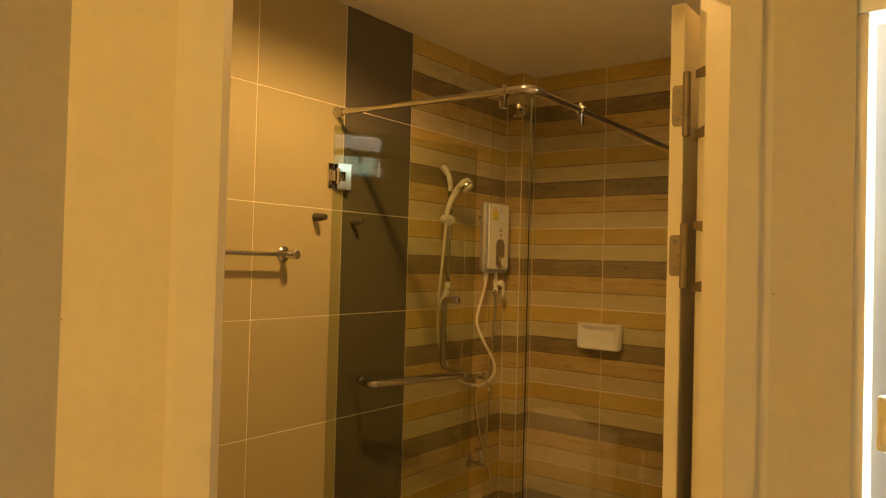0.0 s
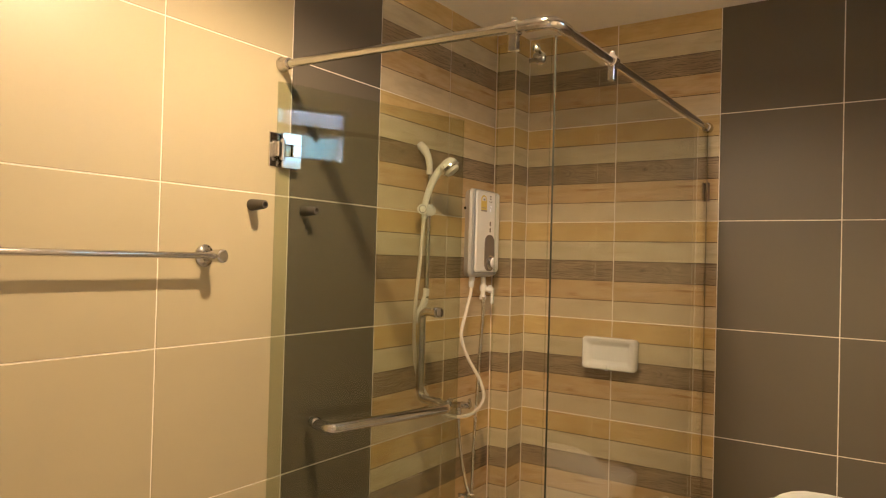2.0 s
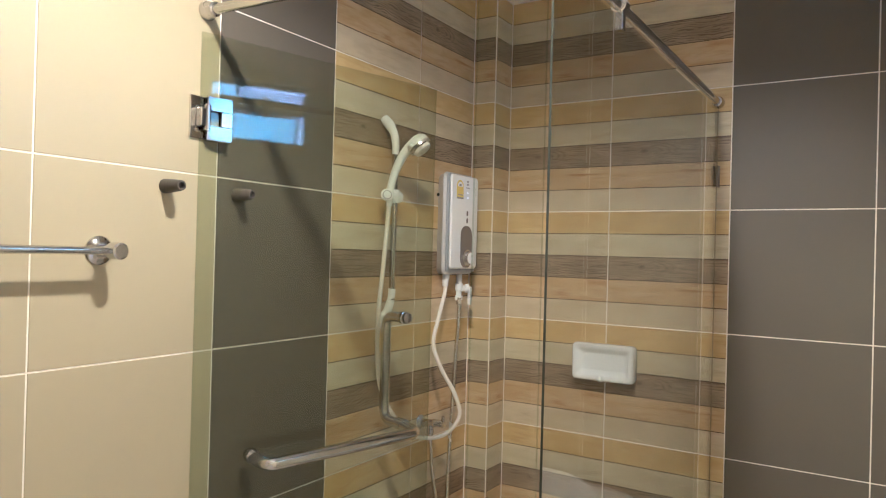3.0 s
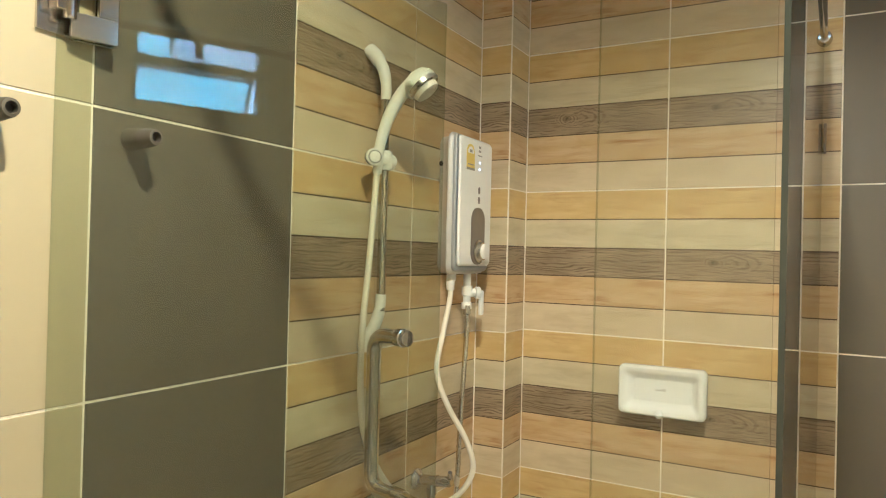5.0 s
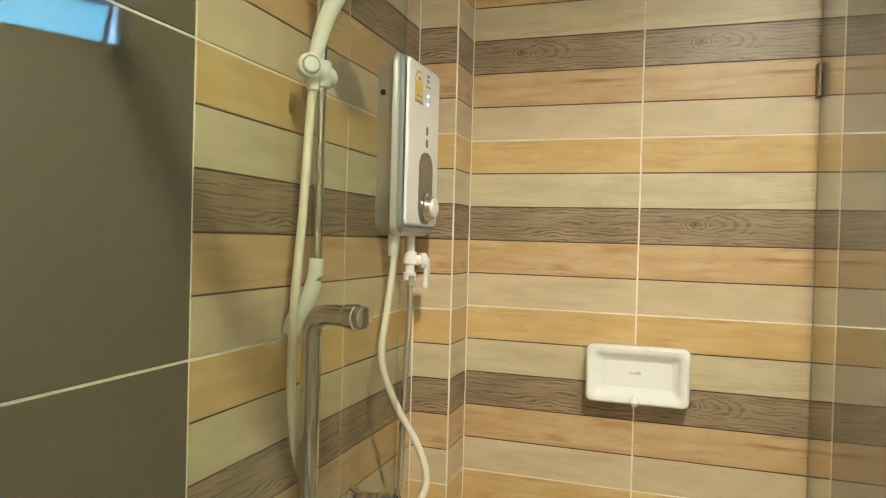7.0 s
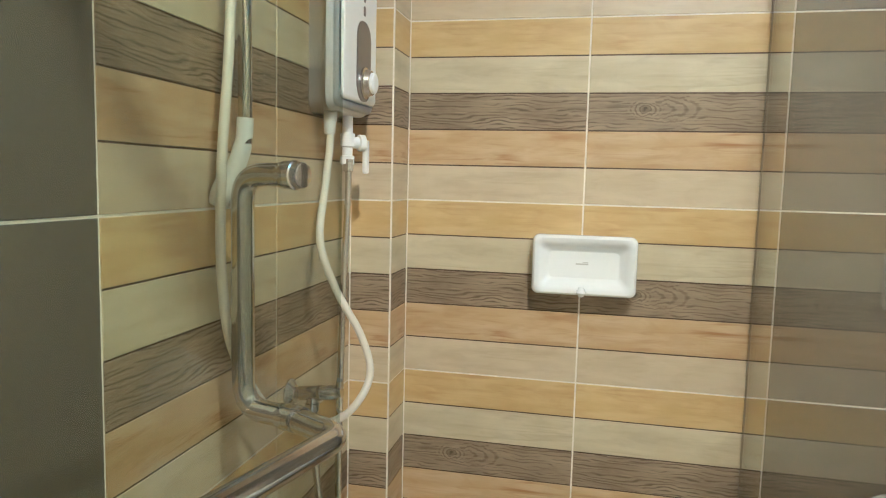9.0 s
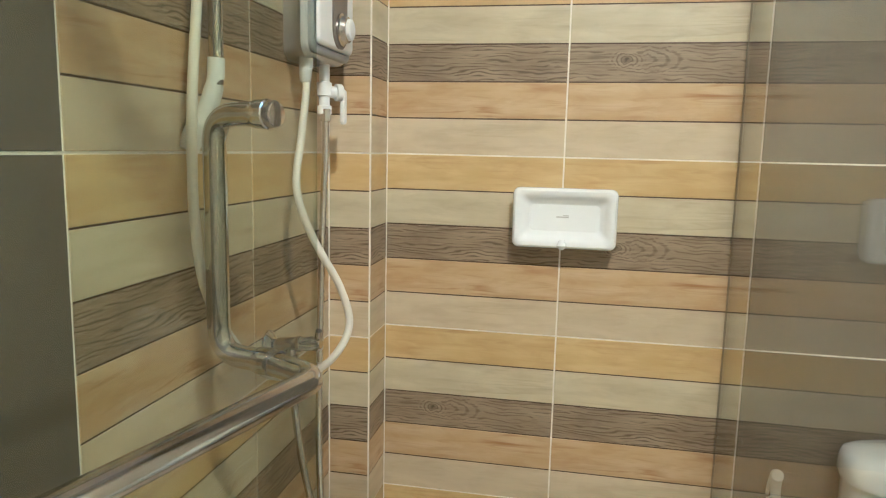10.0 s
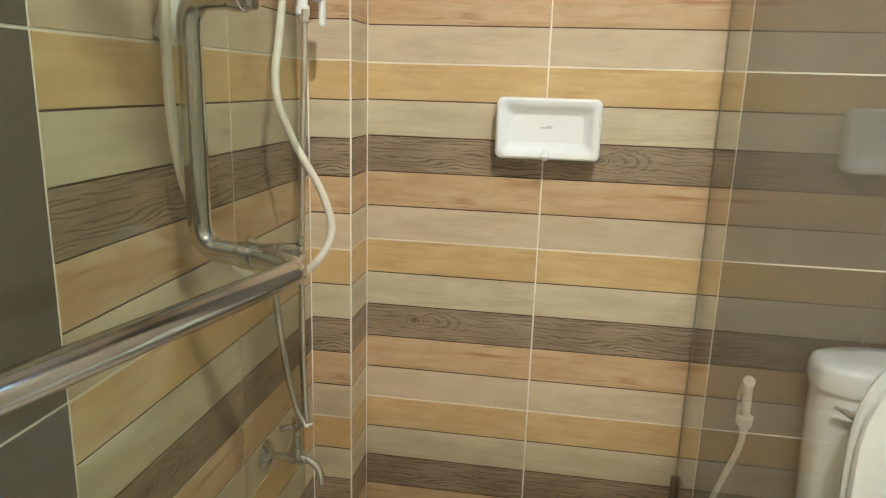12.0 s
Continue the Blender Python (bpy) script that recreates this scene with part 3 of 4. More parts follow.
part("plate", joined(bm_box(0.282, 0.318, -1.3235, -1.3205, 2.076, 2.086, 0.002), bm_lathe((0.300, -1.320, 2.102), (0, 0, 1), [(0, 0.010), (0.008, 0.009), (0.015, 0.004)], 16)), M_CHROME, clip)

support = thing("support_bar", (0.37, -1.31, BZ), "chrome stabiliser bar along the top of the shower glass", "rail")
part("bar", bm_tube([Vector((WX + 0.010, -1.346, BZ + 0.016)), *rounded_path([(0.18, -1.338, BZ + 0.003), (0.347, -1.334, BZ), (0.348, -1.22, BZ - 0.001)], 0.045, 8), Vector((0.357, -0.010, BZ - 0.006))], 0.0115, 18), M_CHROME, support)
part("flange", bm_lathe((WX + 0.0005, -1.346, BZ + 0.016), (1, 0, 0), [(0, 0.022), (0.006, 0.022), (0.014, 0.017), (0.030, 0.0165), (0.032, 0.012)], 24), M_CHROME, support)
part("flange", bm_lathe((0.357, -0.0005, BZ - 0.006), (0, -1, 0), [(0, 0.020), (0.006, 0.020), (0.012, 0.0165), (0.026, 0.016), (0.028, 0.012)], 24), M_CHROME, support)
part("elbow", bm_tube(rounded_path([(0.280, -1.3356, BZ + 0.001), (0.347, -1.334, BZ), (0.3478, -1.268, BZ - 0.001)], 0.045, 8), 0.0145, 18), M_CHROME, support)
for cx, cy, way in ((0.250, -1.335, (1, 0, 0)), (0.350, -0.988, (0, 1, 0))):
    c = part("clamp", bm_lathe(Vector((cx, cy, BZ)) - Vector(way) * 0.013, way, [(0, 0.0140), (0.001, 0.0168), (0.025, 0.0168), (0.026, 0.0140)], 22), M_CHROME, support)
    wx, wy = (0.011, 0.009) if way[0] else (0.009, 0.011)
    part("jaw", bm_box(cx - wx, cx + wx, cy - wy, cy + wy, BZ - 0.052, BZ - 0.012, 0.003), M_CHROME, c)
    part("screw_cap", bm_lathe((cx, cy, BZ + 0.014), (0, 0, 1), [(0, 0.008), (0.010, 0.007), (0.012, 0.003)], 14), M_CHROME, c)


# ---- water heater ----
def rounded_plate(x0, x1, y0, y1, z0, z1, r, edge=0.004, seg=6, taper=0.0):
    """A plate facing +x with rounded corners and eased front edges."""
    def ring(x, inset, slant=0.0):
        rr = max(r - inset, 0.001)
        out = []
        for cy, cz, a0 in ((y1 - inset - rr, z1 - inset - rr, 0), (y0 + inset + rr + slant, z1 - inset - rr, 90), (y0 + inset + rr + slant, z0 + inset + rr, 180), (y1 - inset - rr, z0 + inset + rr, 270)):
            for k in range(seg + 1):
                a = radians(a0 + 90 * k / seg)
                out.append((x, cy + rr * math.cos(a), cz + rr * math.sin(a)))
        return out
    steps = [(x0, 0.0, taper), (x0 + 0.3 * (x1 - x0), 0.0, taper * 0.8), (x0 + 0.7 * (x1 - x0), 0.0, taper * 0.3)] + [(x1 - edge + edge * math.sin(radians(a)), edge * (1 - math.cos(radians(a))), 0.0) for a in (0, 22, 45, 67, 90)]
    return bm_loft([ring(x, i, w) for x, i, w in steps])


HY0, HY1, HZ0, HZ1, HX = -0.416, -0.215, 1.564, 1.914, -0.410
heater = thing("water_heater", (WX, (HY0 + HY1) / 2, HZ0), "white and silver electric shower water heater on the wall", "water heater")
part("back_shell", rounded_plate(WX + 0.0005, HX - 0.010, HY0, HY1, HZ0, HZ1, 0.024, 0.014, 6, 0.062), M_SHELL, heater, "silver grey rear shell")
part("edge_band", rounded_plate(HX - 0.026, HX - 0.003, HY0 + 0.006, HY1 - 0.006, HZ0 + 0.006, HZ1 - 0.005, 0.018, 0.006), M_SLATE, heater, "blue-grey edge band")
part("front_cover", rounded_plate(HX - 0.012, HX + 0.004, HY0 + 0.012, HY1 - 0.006, HZ0 + 0.020, HZ1 - 0.008, 0.015, 0.008), M_WHITE, heater, "glossy white front cover")
hc = -0.298
panel = part("control_panel", rounded_plate(HX + 0.0036, HX + 0.0062, hc - 0.041, hc + 0.035, 1.588, 1.733, 0.0330, 0.0015), M_DARKTRIM, heater, "brown-grey control panel")
dial = part("dial", bm_lathe((HX + 0.0062, hc, 1.622), (1, 0, 0), [(0, 0.029), (0.003, 0.029), (0.005, 0.025), (0.014, 0.0225), (0.015, 0.020)], 28), M_STEEL, panel, "brushed metal dial")
part("cap", bm_lathe((HX + 0.0210, hc, 1.622), (1, 0, 0), [(0, 0.0195), (0.005, 0.0190), (0.007, 0.015)], 24), M_WHITE, panel)
for z in (1.752, 1.777):
    part("indicator", rounded_plate(HX + 0.0038, HX + 0.0052, hc - 0.005, hc + 0.005, z - 0.009, z + 0.009, 0.004, 0.0008, 3), M_DARKTRIM, heater)
for z in (1.831, 1.848):
    part("light", bm_lathe((HX + 0.0038, hc, z), (1, 0, 0), [(0, 0.0022), (0.001, 0.0018)], 10), M_LED, heater, "small lit status light")
sy = -0.350
sticker = part("sticker", rounded_plate(HX + 0.0038, HX + 0.0046, sy - 0.022, sy + 0.022, 1.826, 1.889, 0.0215, 0.0003), M_YELLOW, heater, "arched yellow energy label with illegible print")
part("base_strip", bm_box(HX + 0.0044, HX + 0.0050, sy - 0.022, sy + 0.022, 1.824, 1.848), M_YELLOW, sticker)
part("dial_print", bm_loft([[(HX + d, sy + 0.0165 * math.cos(a), 1.866 + 0.0165 * math.sin(a)) for a in (math.pi * k / 12 for k in range(13))] for d in (0.0046, 0.0050)]), M_WHITE, sticker, "white half-round scale")
for half, z0, z1 in ((0.022, 1.824, 1.830), (0.015, 1.8365, 1.8395), (0.007, 1.868, 1.875)):
    part("print", bm_box(HX + 0.0050, HX + 0.0053, sy - half, sy + half, z0, z1), M_INK, sticker)
part("mark", joined(bm_box(HX + 0.0039, HX + 0.0046, hc - 0.007, hc + 0.005, 1.884, 1.890), bm_box(HX + 0.0039, HX + 0.0046, hc - 0.007, hc + 0.005, 1.874, 1.880), bm_box(HX + 0.0039, HX + 0.0046, hc - 0.012, hc + 0.012, 1.864, 1.867)), M_INK, heater)
part("outlet", bm_lathe((-0.445, -0.364, HZ0 + 0.004), (0, 0, -1), [(0, 0.012), (0.020, 0.012), (0.022, 0.009), (0.030, 0.009)], 18), M_WHITE, heater)
part("screw", bm_lathe((-0.456, HY0 + 0.006, 1.835), (0, -1, 0), [(0, 0.006), (0.002, 0.005)], 12), M_HOLE, heater)

valve = thing("stop_valve", (-0.445, -0.276, 1.45), "white plastic stop valve under the water heater", "valve")
part("body", joined(bm_lathe((-0.445, -0.276, HZ0 + 0.003), (0, 0, -1), [(0, 0.010), (0.035, 0.010), (0.036, 0.014), (0.060, 0.014), (0.062, 0.010), (0.078, 0.010), (0.079, 0.0135), (0.094, 0.0135), (0.096, 0.009)], 18),
     bm_lathe((-0.445, -0.276, 1.514), (0.75, 0.66, 0), [(0, 0.011), (0.022, 0.011), (0.023, 0.016), (0.034, 0.016), (0.036, 0.012)], 18)), M_WHITE, valve)
lev = bm_box(-0.423, -0.412, -0.255, -0.239, 1.455, 1.520, 0.004)
part("lever", lev, M_WHITE, valve)

# ---- shower set ----
BX, BY = -0.445, -0.674
slide = thing("slide_bar", (WX, BY, 1.41), "chrome slide bar with white curved wall arms", "shower rail")
part("bar", bm_tube([(BX, BY, 1.490), (BX, BY, 1.960)], 0.0095, 18), M_CHROME, slide)
part("arm", bm_tube(smooth_path([(BX, BY, 1.935), (BX, BY, 1.965), (BX - 0.008, BY, 2.000), (BX - 0.026, BY, 2.028), (WX + 0.002, BY, 2.046)], 6), [0.0112] * 8 + [0.0125] * 8 + [0.0155] * 9, 18), M_WHITE, slide, "white plastic upper arm")
part("arm", bm_tube(smooth_path([(BX, BY, 1.525), (BX - 0.002, BY, 1.496), (BX - 0.012, BY, 1.464), (BX - 0.029, BY, 1.434), (WX + 0.002, BY, 1.408)], 6), [0.0112] * 8 + [0.0125] * 8 + [0.0155] * 9, 18), M_WHITE, slide, "white plastic lower arm")
SY = BY - 0.034
holder = part("holder", joined(bm_lathe((BX, BY + 0.026, 1.806), (0, -1, 0), [(0, 0.012), (0.002, 0.0165), (0.040, 0.0165), (0.044, 0.014), (0.074, 0.0135), (0.075, 0.011)], 22),
     bm_lathe((BX, BY, 1.786), (0, 0, 1), [(0, 0.0150), (0.002, 0.0165), (0.038, 0.0165), (0.040, 0.0150)], 22)), M_WHITE, slide, "white sliding holder")
part("clamp_knob", bm_lathe((BX + 0.002, SY - 0.012, 1.806), (0.75, -0.66, 0), [(0, 0.016), (0.012, 0.018), (0.019, 0.0175), (0.021, 0.013)], 24), M_WHITE, holder)
part("knob_ring", bm_lathe((BX + 0.0176, SY - 0.0258, 1.806), (0.75, -0.66, 0), [(0, 0.0140), (0.001, 0.0140), (0.0014, 0.0125)], 24), M_INK, holder)
part("knob_cap", bm_lathe((BX + 0.0184, SY - 0.0265, 1.806), (0.75, -0.66, 0), [(0, 0.0112), (0.0018, 0.0108), (0.0026, 0.008)], 24), M_WHITE, holder)

shower = thing("hand_shower", (BX + 0.012, SY, 1.80), "white hand shower with chrome ring, in its holder", "shower head")
hp = smooth_path([(BX + 0.006, SY, 1.775), (BX + 0.010, SY, 1.825), (BX + 0.024, SY + 0.004, 1.880), (BX + 0.047, SY + 0.011, 1.928), (BX + 0.072, SY + 0.017, 1.956), (BX + 0.090, SY + 0.023, 1.964)], 6)
part("handle", bm_tube(hp, [0.0095 + 0.0070 * (i / (len(hp) - 1)) for i in range(len(hp))], 20), M_WHITE, shower)
hw = Vector((0.62, 0.24, -0.75)).normalized()
hs = Vector((BX + 0.080, SY + 0.021, 1.970))
part("head", bm_lathe(hs, hw, [(-0.010, 0.012), (-0.004, 0.026), (0.006, 0.034), (0.016, 0.0365), (0.020, 0.0365)], 30), M_WHITE, shower)
part("ring", bm_lathe(hs + hw * 0.020, hw, [(0, 0.0372), (0.008, 0.0372), (0.011, 0.034), (0.0115, 0.029)], 30), M_STEEL, shower, "chrome ring round the spray face")
part("spray_face", bm_lathe(hs + hw * 0.031, hw, [(0, 0.0285), (0.010, 0.0265), (0.013, 0.020), (0.0135, 0.004)], 28), M_HOSE, shower)
part("mode_tab", bm_lathe(hs + hw * 0.014 + Vector((0.0, -0.038, -0.006)), (0.2, -0.5, -0.8), [(0, 0.007), (0.006, 0.007), (0.009, 0.004)], 12), M_WHITE, shower)

hose = thing("shower_hose", (-0.397, -0.502, 1.047), "cream white plastic shower hose hanging in a loop", "hose")
part("tube", bm_tube(smooth_path([(-0.444, -0.370, 1.552), (-0.441, -0.375, 1.507), (-0.429, -0.427, 1.427), (-0.417, -0.476, 1.342), (-0.396, -0.460, 1.262), (-0.361, -0.423, 1.172), (-0.348, -0.414, 1.102), (-0.366, -0.462, 1.053), (-0.401, -0.525, 1.045),
     (-0.425, -0.612, 1.082), (-0.446, -0.700, 1.197), (-0.446, -0.735, 1.307), (-0.440, -0.745, 1.452), (-0.437, -0.732, 1.587), (-0.443, -0.710, 1.707), (BX + 0.006, SY, 1.782)], 10), 0.0066, 14), M_HOSE, hose)
part("nut", bm_lathe((-0.444, -0.370, 1.547), (0, 0, -1), [(0, 0.011), (0.022, 0.010), (0.024, 0.008)], 16), M_WHITE, hose)


# ---- angle valve, steel hose, tap ----
AY, AZ, AW = -0.433, 1.064, Vector((1, 0, 0.10)).normalized()
angle = thing("angle_valve", (WX, AY, AZ), "chrome angle valve with a lever on the wall", "valve")
part("rose", bm_lathe((WX + 0.0005, AY, AZ), (1, 0, 0), [(0, 0.026), (0.003, 0.026), (0.008, 0.021), (0.012, 0.015)], 26), M_CHROME, angle)
part("body", joined(bm_lathe((WX + 0.006, AY, AZ), AW, [(0, 0.010), (0.014, 0.010), (0.016, 0.0125), (0.078, 0.0125), (0.081, 0.010), (0.094, 0.009)], 20),
     bm_lathe((-0.448, AY, AZ - 0.002), (0, 0, -1), [(0, 0.010), (0.012, 0.010), (0.013, 0.0125), (0.026, 0.0125), (0.028, 0.009)], 18)), M_CHROME, angle)
part("collar", bm_lathe(Vector((WX + 0.006, AY, AZ)) + AW * 0.050, AW, [(0, 0.0125), (0.001, 0.0138), (0.006, 0.0138), (0.007, 0.0125)], 20), M_STEEL, angle)
part("lever", bm_tube([(-0.410, AY + 0.016, AZ - 0.006), (-0.400, AY + 0.004, AZ + 0.010), (-0.394, AY - 0.008, AZ + 0.034)], [0.0055, 0.0070, 0.0055], 12), M_CHROME, angle)

steel = thing("steel_hose", (-0.426, -0.404, 0.690), "braided steel supply hose hanging in a narrow loop", "hose")
sp = smooth_path([(-0.448, AY, 1.036), (-0.446, AY, 0.990), (-0.436, -0.428, 0.880), (-0.424, -0.410, 0.775), (-0.414, -0.398, 0.728), (-0.412, -0.384, 0.718), (-0.422, -0.362, 0.750), (-0.434, -0.338, 0.880), (-0.441, -0.312, 1.060), (-0.443, -0.292, 1.260), (-0.441, -0.280, 1.410), (-0.441, -0.280, 1.480)], 26)
part("tube", bm_tube(sp, 0.0070, 10, 0.0009), M_STEEL, steel)
part("nut", bm_lathe((-0.441, -0.280, 1.482), (0, 0, -1), [(0, 0.0105), (0.022, 0.0105), (0.024, 0.008)], 6), M_STEEL, steel)
part("nut", bm_lathe((-0.448, AY, 1.038), (0, 0, -1), [(0, 0.0105), (0.020, 0.0105), (0.022, 0.008)], 6), M_STEEL, steel)

TY, TZ = -0.396, 0.648
tap = thing("tap", (WX, TY, TZ), "chrome wall tap with a cross handle", "tap")
part("rose", bm_lathe((WX + 0.0005, TY, TZ), (1, 0, 0), [(0, 0.030), (0.003, 0.030), (0.009, 0.023), (0.013, 0.013)], 26), M_CHROME, tap)
SX = -0.427
part("body", joined(bm_lathe((WX + 0.010, TY, TZ), (1, 0, 0), [(0, 0.0085), (0.044, 0.0085), (0.046, 0.0115), (0.070, 0.0115), (0.074, 0.009)], 18), bm_lathe((SX, TY, TZ), (0, 0, 1), [(0, 0.011), (0.026, 0.011), (0.028, 0.008), (0.058, 0.007)], 16)), M_CHROME, tap)
part("spout", bm_tube(smooth_path([(SX, TY, TZ), (SX + 0.020, TY + 0.002, TZ - 0.001), (SX + 0.036, TY + 0.004, TZ - 0.012), (SX + 0.043, TY + 0.006, TZ - 0.030), (SX + 0.045, TY + 0.006, TZ - 0.052)], 6), 0.0076, 16), M_CHROME, tap)
for w in (Vector((0.028, 0.014, 0.002)), Vector((-0.014, 0.028, 0.0))):
    c = Vector((SX, TY, TZ + 0.068))
    part("handle_bar", bm_tube([c - w, c - w * 0.9, c, c + w * 0.9, c + w], [0.0045, 0.0062, 0.0055, 0.0062, 0.0045], 12), M_CHROME, tap)
part("handle_hub", bm_lathe((SX, TY, TZ + 0.056), (0, 0, 1), [(0, 0.009), (0.018, 0.0095), (0.021, 0.006)], 16), M_CHROME, tap)


# ---- soap dish ----
def soap_dish():
    d = thing("soap_dish", (0.006, 0, 1.21), "white glazed ceramic soap dish on the tiled wall", "soap dish")
    x0, x1, z0, z1, f = -0.103, 0.117, 1.207, 1.336, -0.062

    def ring(i, y, r=0.014, seg=5, dz=0.0):
        rr, out = r, []
        for cx, cz, a0 in ((x1 - i - rr, z1 - i - rr, 0), (x0 + i + rr, z1 - i - rr, 90), (x0 + i + rr, z0 + i + rr + dz, 180), (x1 - i - rr, z0 + i + rr + dz, 270)):
            for k in range(seg + 1):
                a = radians(a0 + 90 * k / seg)
                out.append((cx + rr * math.cos(a), y, cz + rr * math.sin(a)))
        return out
    rings = [ring(0.006, -0.0005), ring(0.002, -0.012), ring(0.0, -0.030), ring(0.0, f + 0.012), ring(0.002, f + 0.004), ring(0.006, f), ring(0.013, f + 0.001), ring(0.019, f + 0.006, 0.012), ring(0.023, f + 0.012, 0.011), ring(0.028, f + 0.020, 0.010), ring(0.036, f + 0.024, 0.009)]
    part("body", bm_loft(rings), M_CERAMIC, d)
    part("drip_lip", bm_tube([(0.004, f - 0.001, z0 + 0.020), (0.004, f - 0.004, z0 + 0.008), (0.004, f - 0.002, z0 + 0.001)], [0.005, 0.0105, 0.006], 16), M_CERAMIC, d)
    part("mark", joined(bm_box(-0.010, 0.016, f + 0.0232, f + 0.0238, 1.272, 1.275), bm_box(0.004, 0.016, f + 0.0232, f + 0.0238, 1.276, 1.278)), M_PRINT, d)


soap_dish()

# ---- wall plugs and towel bar on the west wall ----
for py, pz in ((-1.440, 1.766), (-1.246, 1.763)):
    plug = thing("door_stop", (WX, py, pz), "grey rubber door stop peg on the tiled wall", "door stop", "rubber pegs")
    part("peg", bm_lathe((WX + 0.0005, py, pz), (1, 0, 0.0), [(0, 0.0160), (0.010, 0.0155), (0.050, 0.0120), (0.055, 0.0108), (0.056, 0.0074), (0.044, 0.0070)], 22), M_RUBBER, plug)
    # Black disc in the bore paints the darkness inside the hollow peg.
    part("hole", bm_lathe((WX + 0.0450, py, pz), (1, 0, 0.0), [(0, 0.0072), (0.002, 0.0070)], 16), M_HOLE, plug)

towel = thing("towel_bar", (WX, -1.86, 1.625), "chrome towel bar on the beige tiled wall", "towel bar")
part("bar", bm_tube([(WX + 0.057, -1.574, 1.625), (WX + 0.057, -2.180, 1.625)], 0.0078, 16), M_CHROME, towel)
for ty in (-1.586, -2.166):
    post = part("post", bm_lathe((WX + 0.010, ty, 1.625), (1, 0, 0), [(0, 0.0125), (0.034, 0.0125), (0.036, 0.0165), (0.064, 0.0165), (0.067, 0.013)], 22), M_CHROME, towel)
    part("rose", bm_lathe((WX + 0.0005, ty, 1.625), (1, 0, 0), [(0, 0.029), (0.004, 0.029), (0.008, 0.025), (0.012, 0.016)], 28), M_CHROME, post)


# ---- toilet ----
def toilet():
    cx = 0.806
    w = thing("toilet", (cx, -0.35, 0), "white ceramic toilet with raised seat and lid", "toilet")

    def oval(cy, a, b, z, sq=2.3, n=32):
        out = []
        for k in range(n):
            t = 2 * math.pi * k / n
            c, s = math.cos(t), math.sin(t)
            out.append((cx + a * math.copysign(abs(c) ** (2 / sq), c), cy + b * math.copysign(abs(s) ** (2 / sq), s), z))
        return out

    part("bowl", bm_loft([oval(-0.40, 0.115, 0.235, 0.0, 3), oval(-0.40, 0.110, 0.230, 0.05, 3), oval(-0.41, 0.105, 0.215, 0.16, 2.6), oval(-0.43, 0.150, 0.240, 0.28), oval(-0.455, 0.182, 0.255, 0.37), oval(-0.455, 0.186, 0.258, 0.395),
         oval(-0.455, 0.180, 0.252, 0.402), oval(-0.465, 0.130, 0.200, 0.400), oval(-0.465, 0.118, 0.185, 0.36), oval(-0.45, 0.07, 0.11, 0.24)]), M_CERAMIC, w)
    part("base", bm_box(cx - 0.15, cx + 0.15, -0.235, -0.004, 0.0, 0.41, 0.03, 3), M_CERAMIC, w, smooth=True)
    part("cistern", bm_loft([oval(-0.088, 0.194, 0.078, 0.40, 3), oval(-0.090, 0.206, 0.082, 0.44, 3), oval(-0.092, 0.218, 0.086, 0.70, 3), oval(-0.092, 0.219, 0.086, 0.775, 3)]), M_CERAMIC, w)
    part("cistern_lid", bm_loft([oval(-0.094, 0.219, 0.087, 0.776, 3), oval(-0.094, 0.226, 0.091, 0.778, 3), oval(-0.094, 0.228, 0.092, 0.786, 3), oval(-0.094, 0.227, 0.091, 0.815, 3), oval(-0.093, 0.222, 0.088, 0.828, 3), oval(-0.092, 0.210, 0.080, 0.834, 3), oval(-0.092, 0.14, 0.05, 0.836, 3)]), M_CERAMIC, w)
    lv = part("flush_lever", bm_tube(smooth_path([(cx - 0.140, -0.186, 0.744), (cx - 0.152, -0.197, 0.746), (cx - 0.176, -0.193, 0.753), (cx - 0.206, -0.178, 0.763)], 5), [0.010] * 6 + [0.0085] * 5 + [0.007, 0.006, 0.005, 0.004, 0.003], 14), M_CHROME, w, "chrome flush lever")
    part("rose", bm_lathe((cx - 0.140, -0.166, 0.744), (-0.25, -1, 0), [(0, 0.016), (0.012, 0.015), (0.022, 0.010)], 18), M_CHROME, lv)

    # seat and lid stand raised clear of the cistern, placed to fit the camera's view
    tilt, lx = radians(87), cx - 0.013

    def raised(points, lift):
        return [(x, -0.292 - lift * math.sin(tilt) + d * math.cos(tilt), 0.425 + d * math.sin(tilt) + lift * math.cos(tilt)) for x, d in points]

    def plate(half, length, lift, inset=0.0, n=36):
        pts = []
        for k in range(n):
            t = 2 * math.pi * k / n
            c, s = math.cos(t), math.sin(t)
            pts.append((lx + (half - inset) * math.copysign(abs(c) ** 0.72, c), length / 2 + (length / 2 - inset) * math.copysign(abs(s) ** 0.72, s)))
        return raised(pts, lift)

    part("lid", bm_loft([plate(0.207, 0.52, 0.0, 0.012), plate(0.207, 0.52, 0.004, 0.002), plate(0.207, 0.52, 0.012), plate(0.207, 0.52, 0.018, 0.004), plate(0.207, 0.52, 0.019, 0.014)]), M_CERAMIC, w, "raised white lid")
    ring = bmesh.new()
    rows = [[ring.verts.new(p) for p in r] for r in (plate(0.202, 0.50, 0.023, 0.004), plate(0.202, 0.50, 0.030), plate(0.202, 0.50, 0.040, 0.003), plate(0.202, 0.50, 0.044, 0.030), plate(0.202, 0.50, 0.040, 0.062), plate(0.202, 0.50, 0.030, 0.068), plate(0.202, 0.50, 0.023, 0.064))]
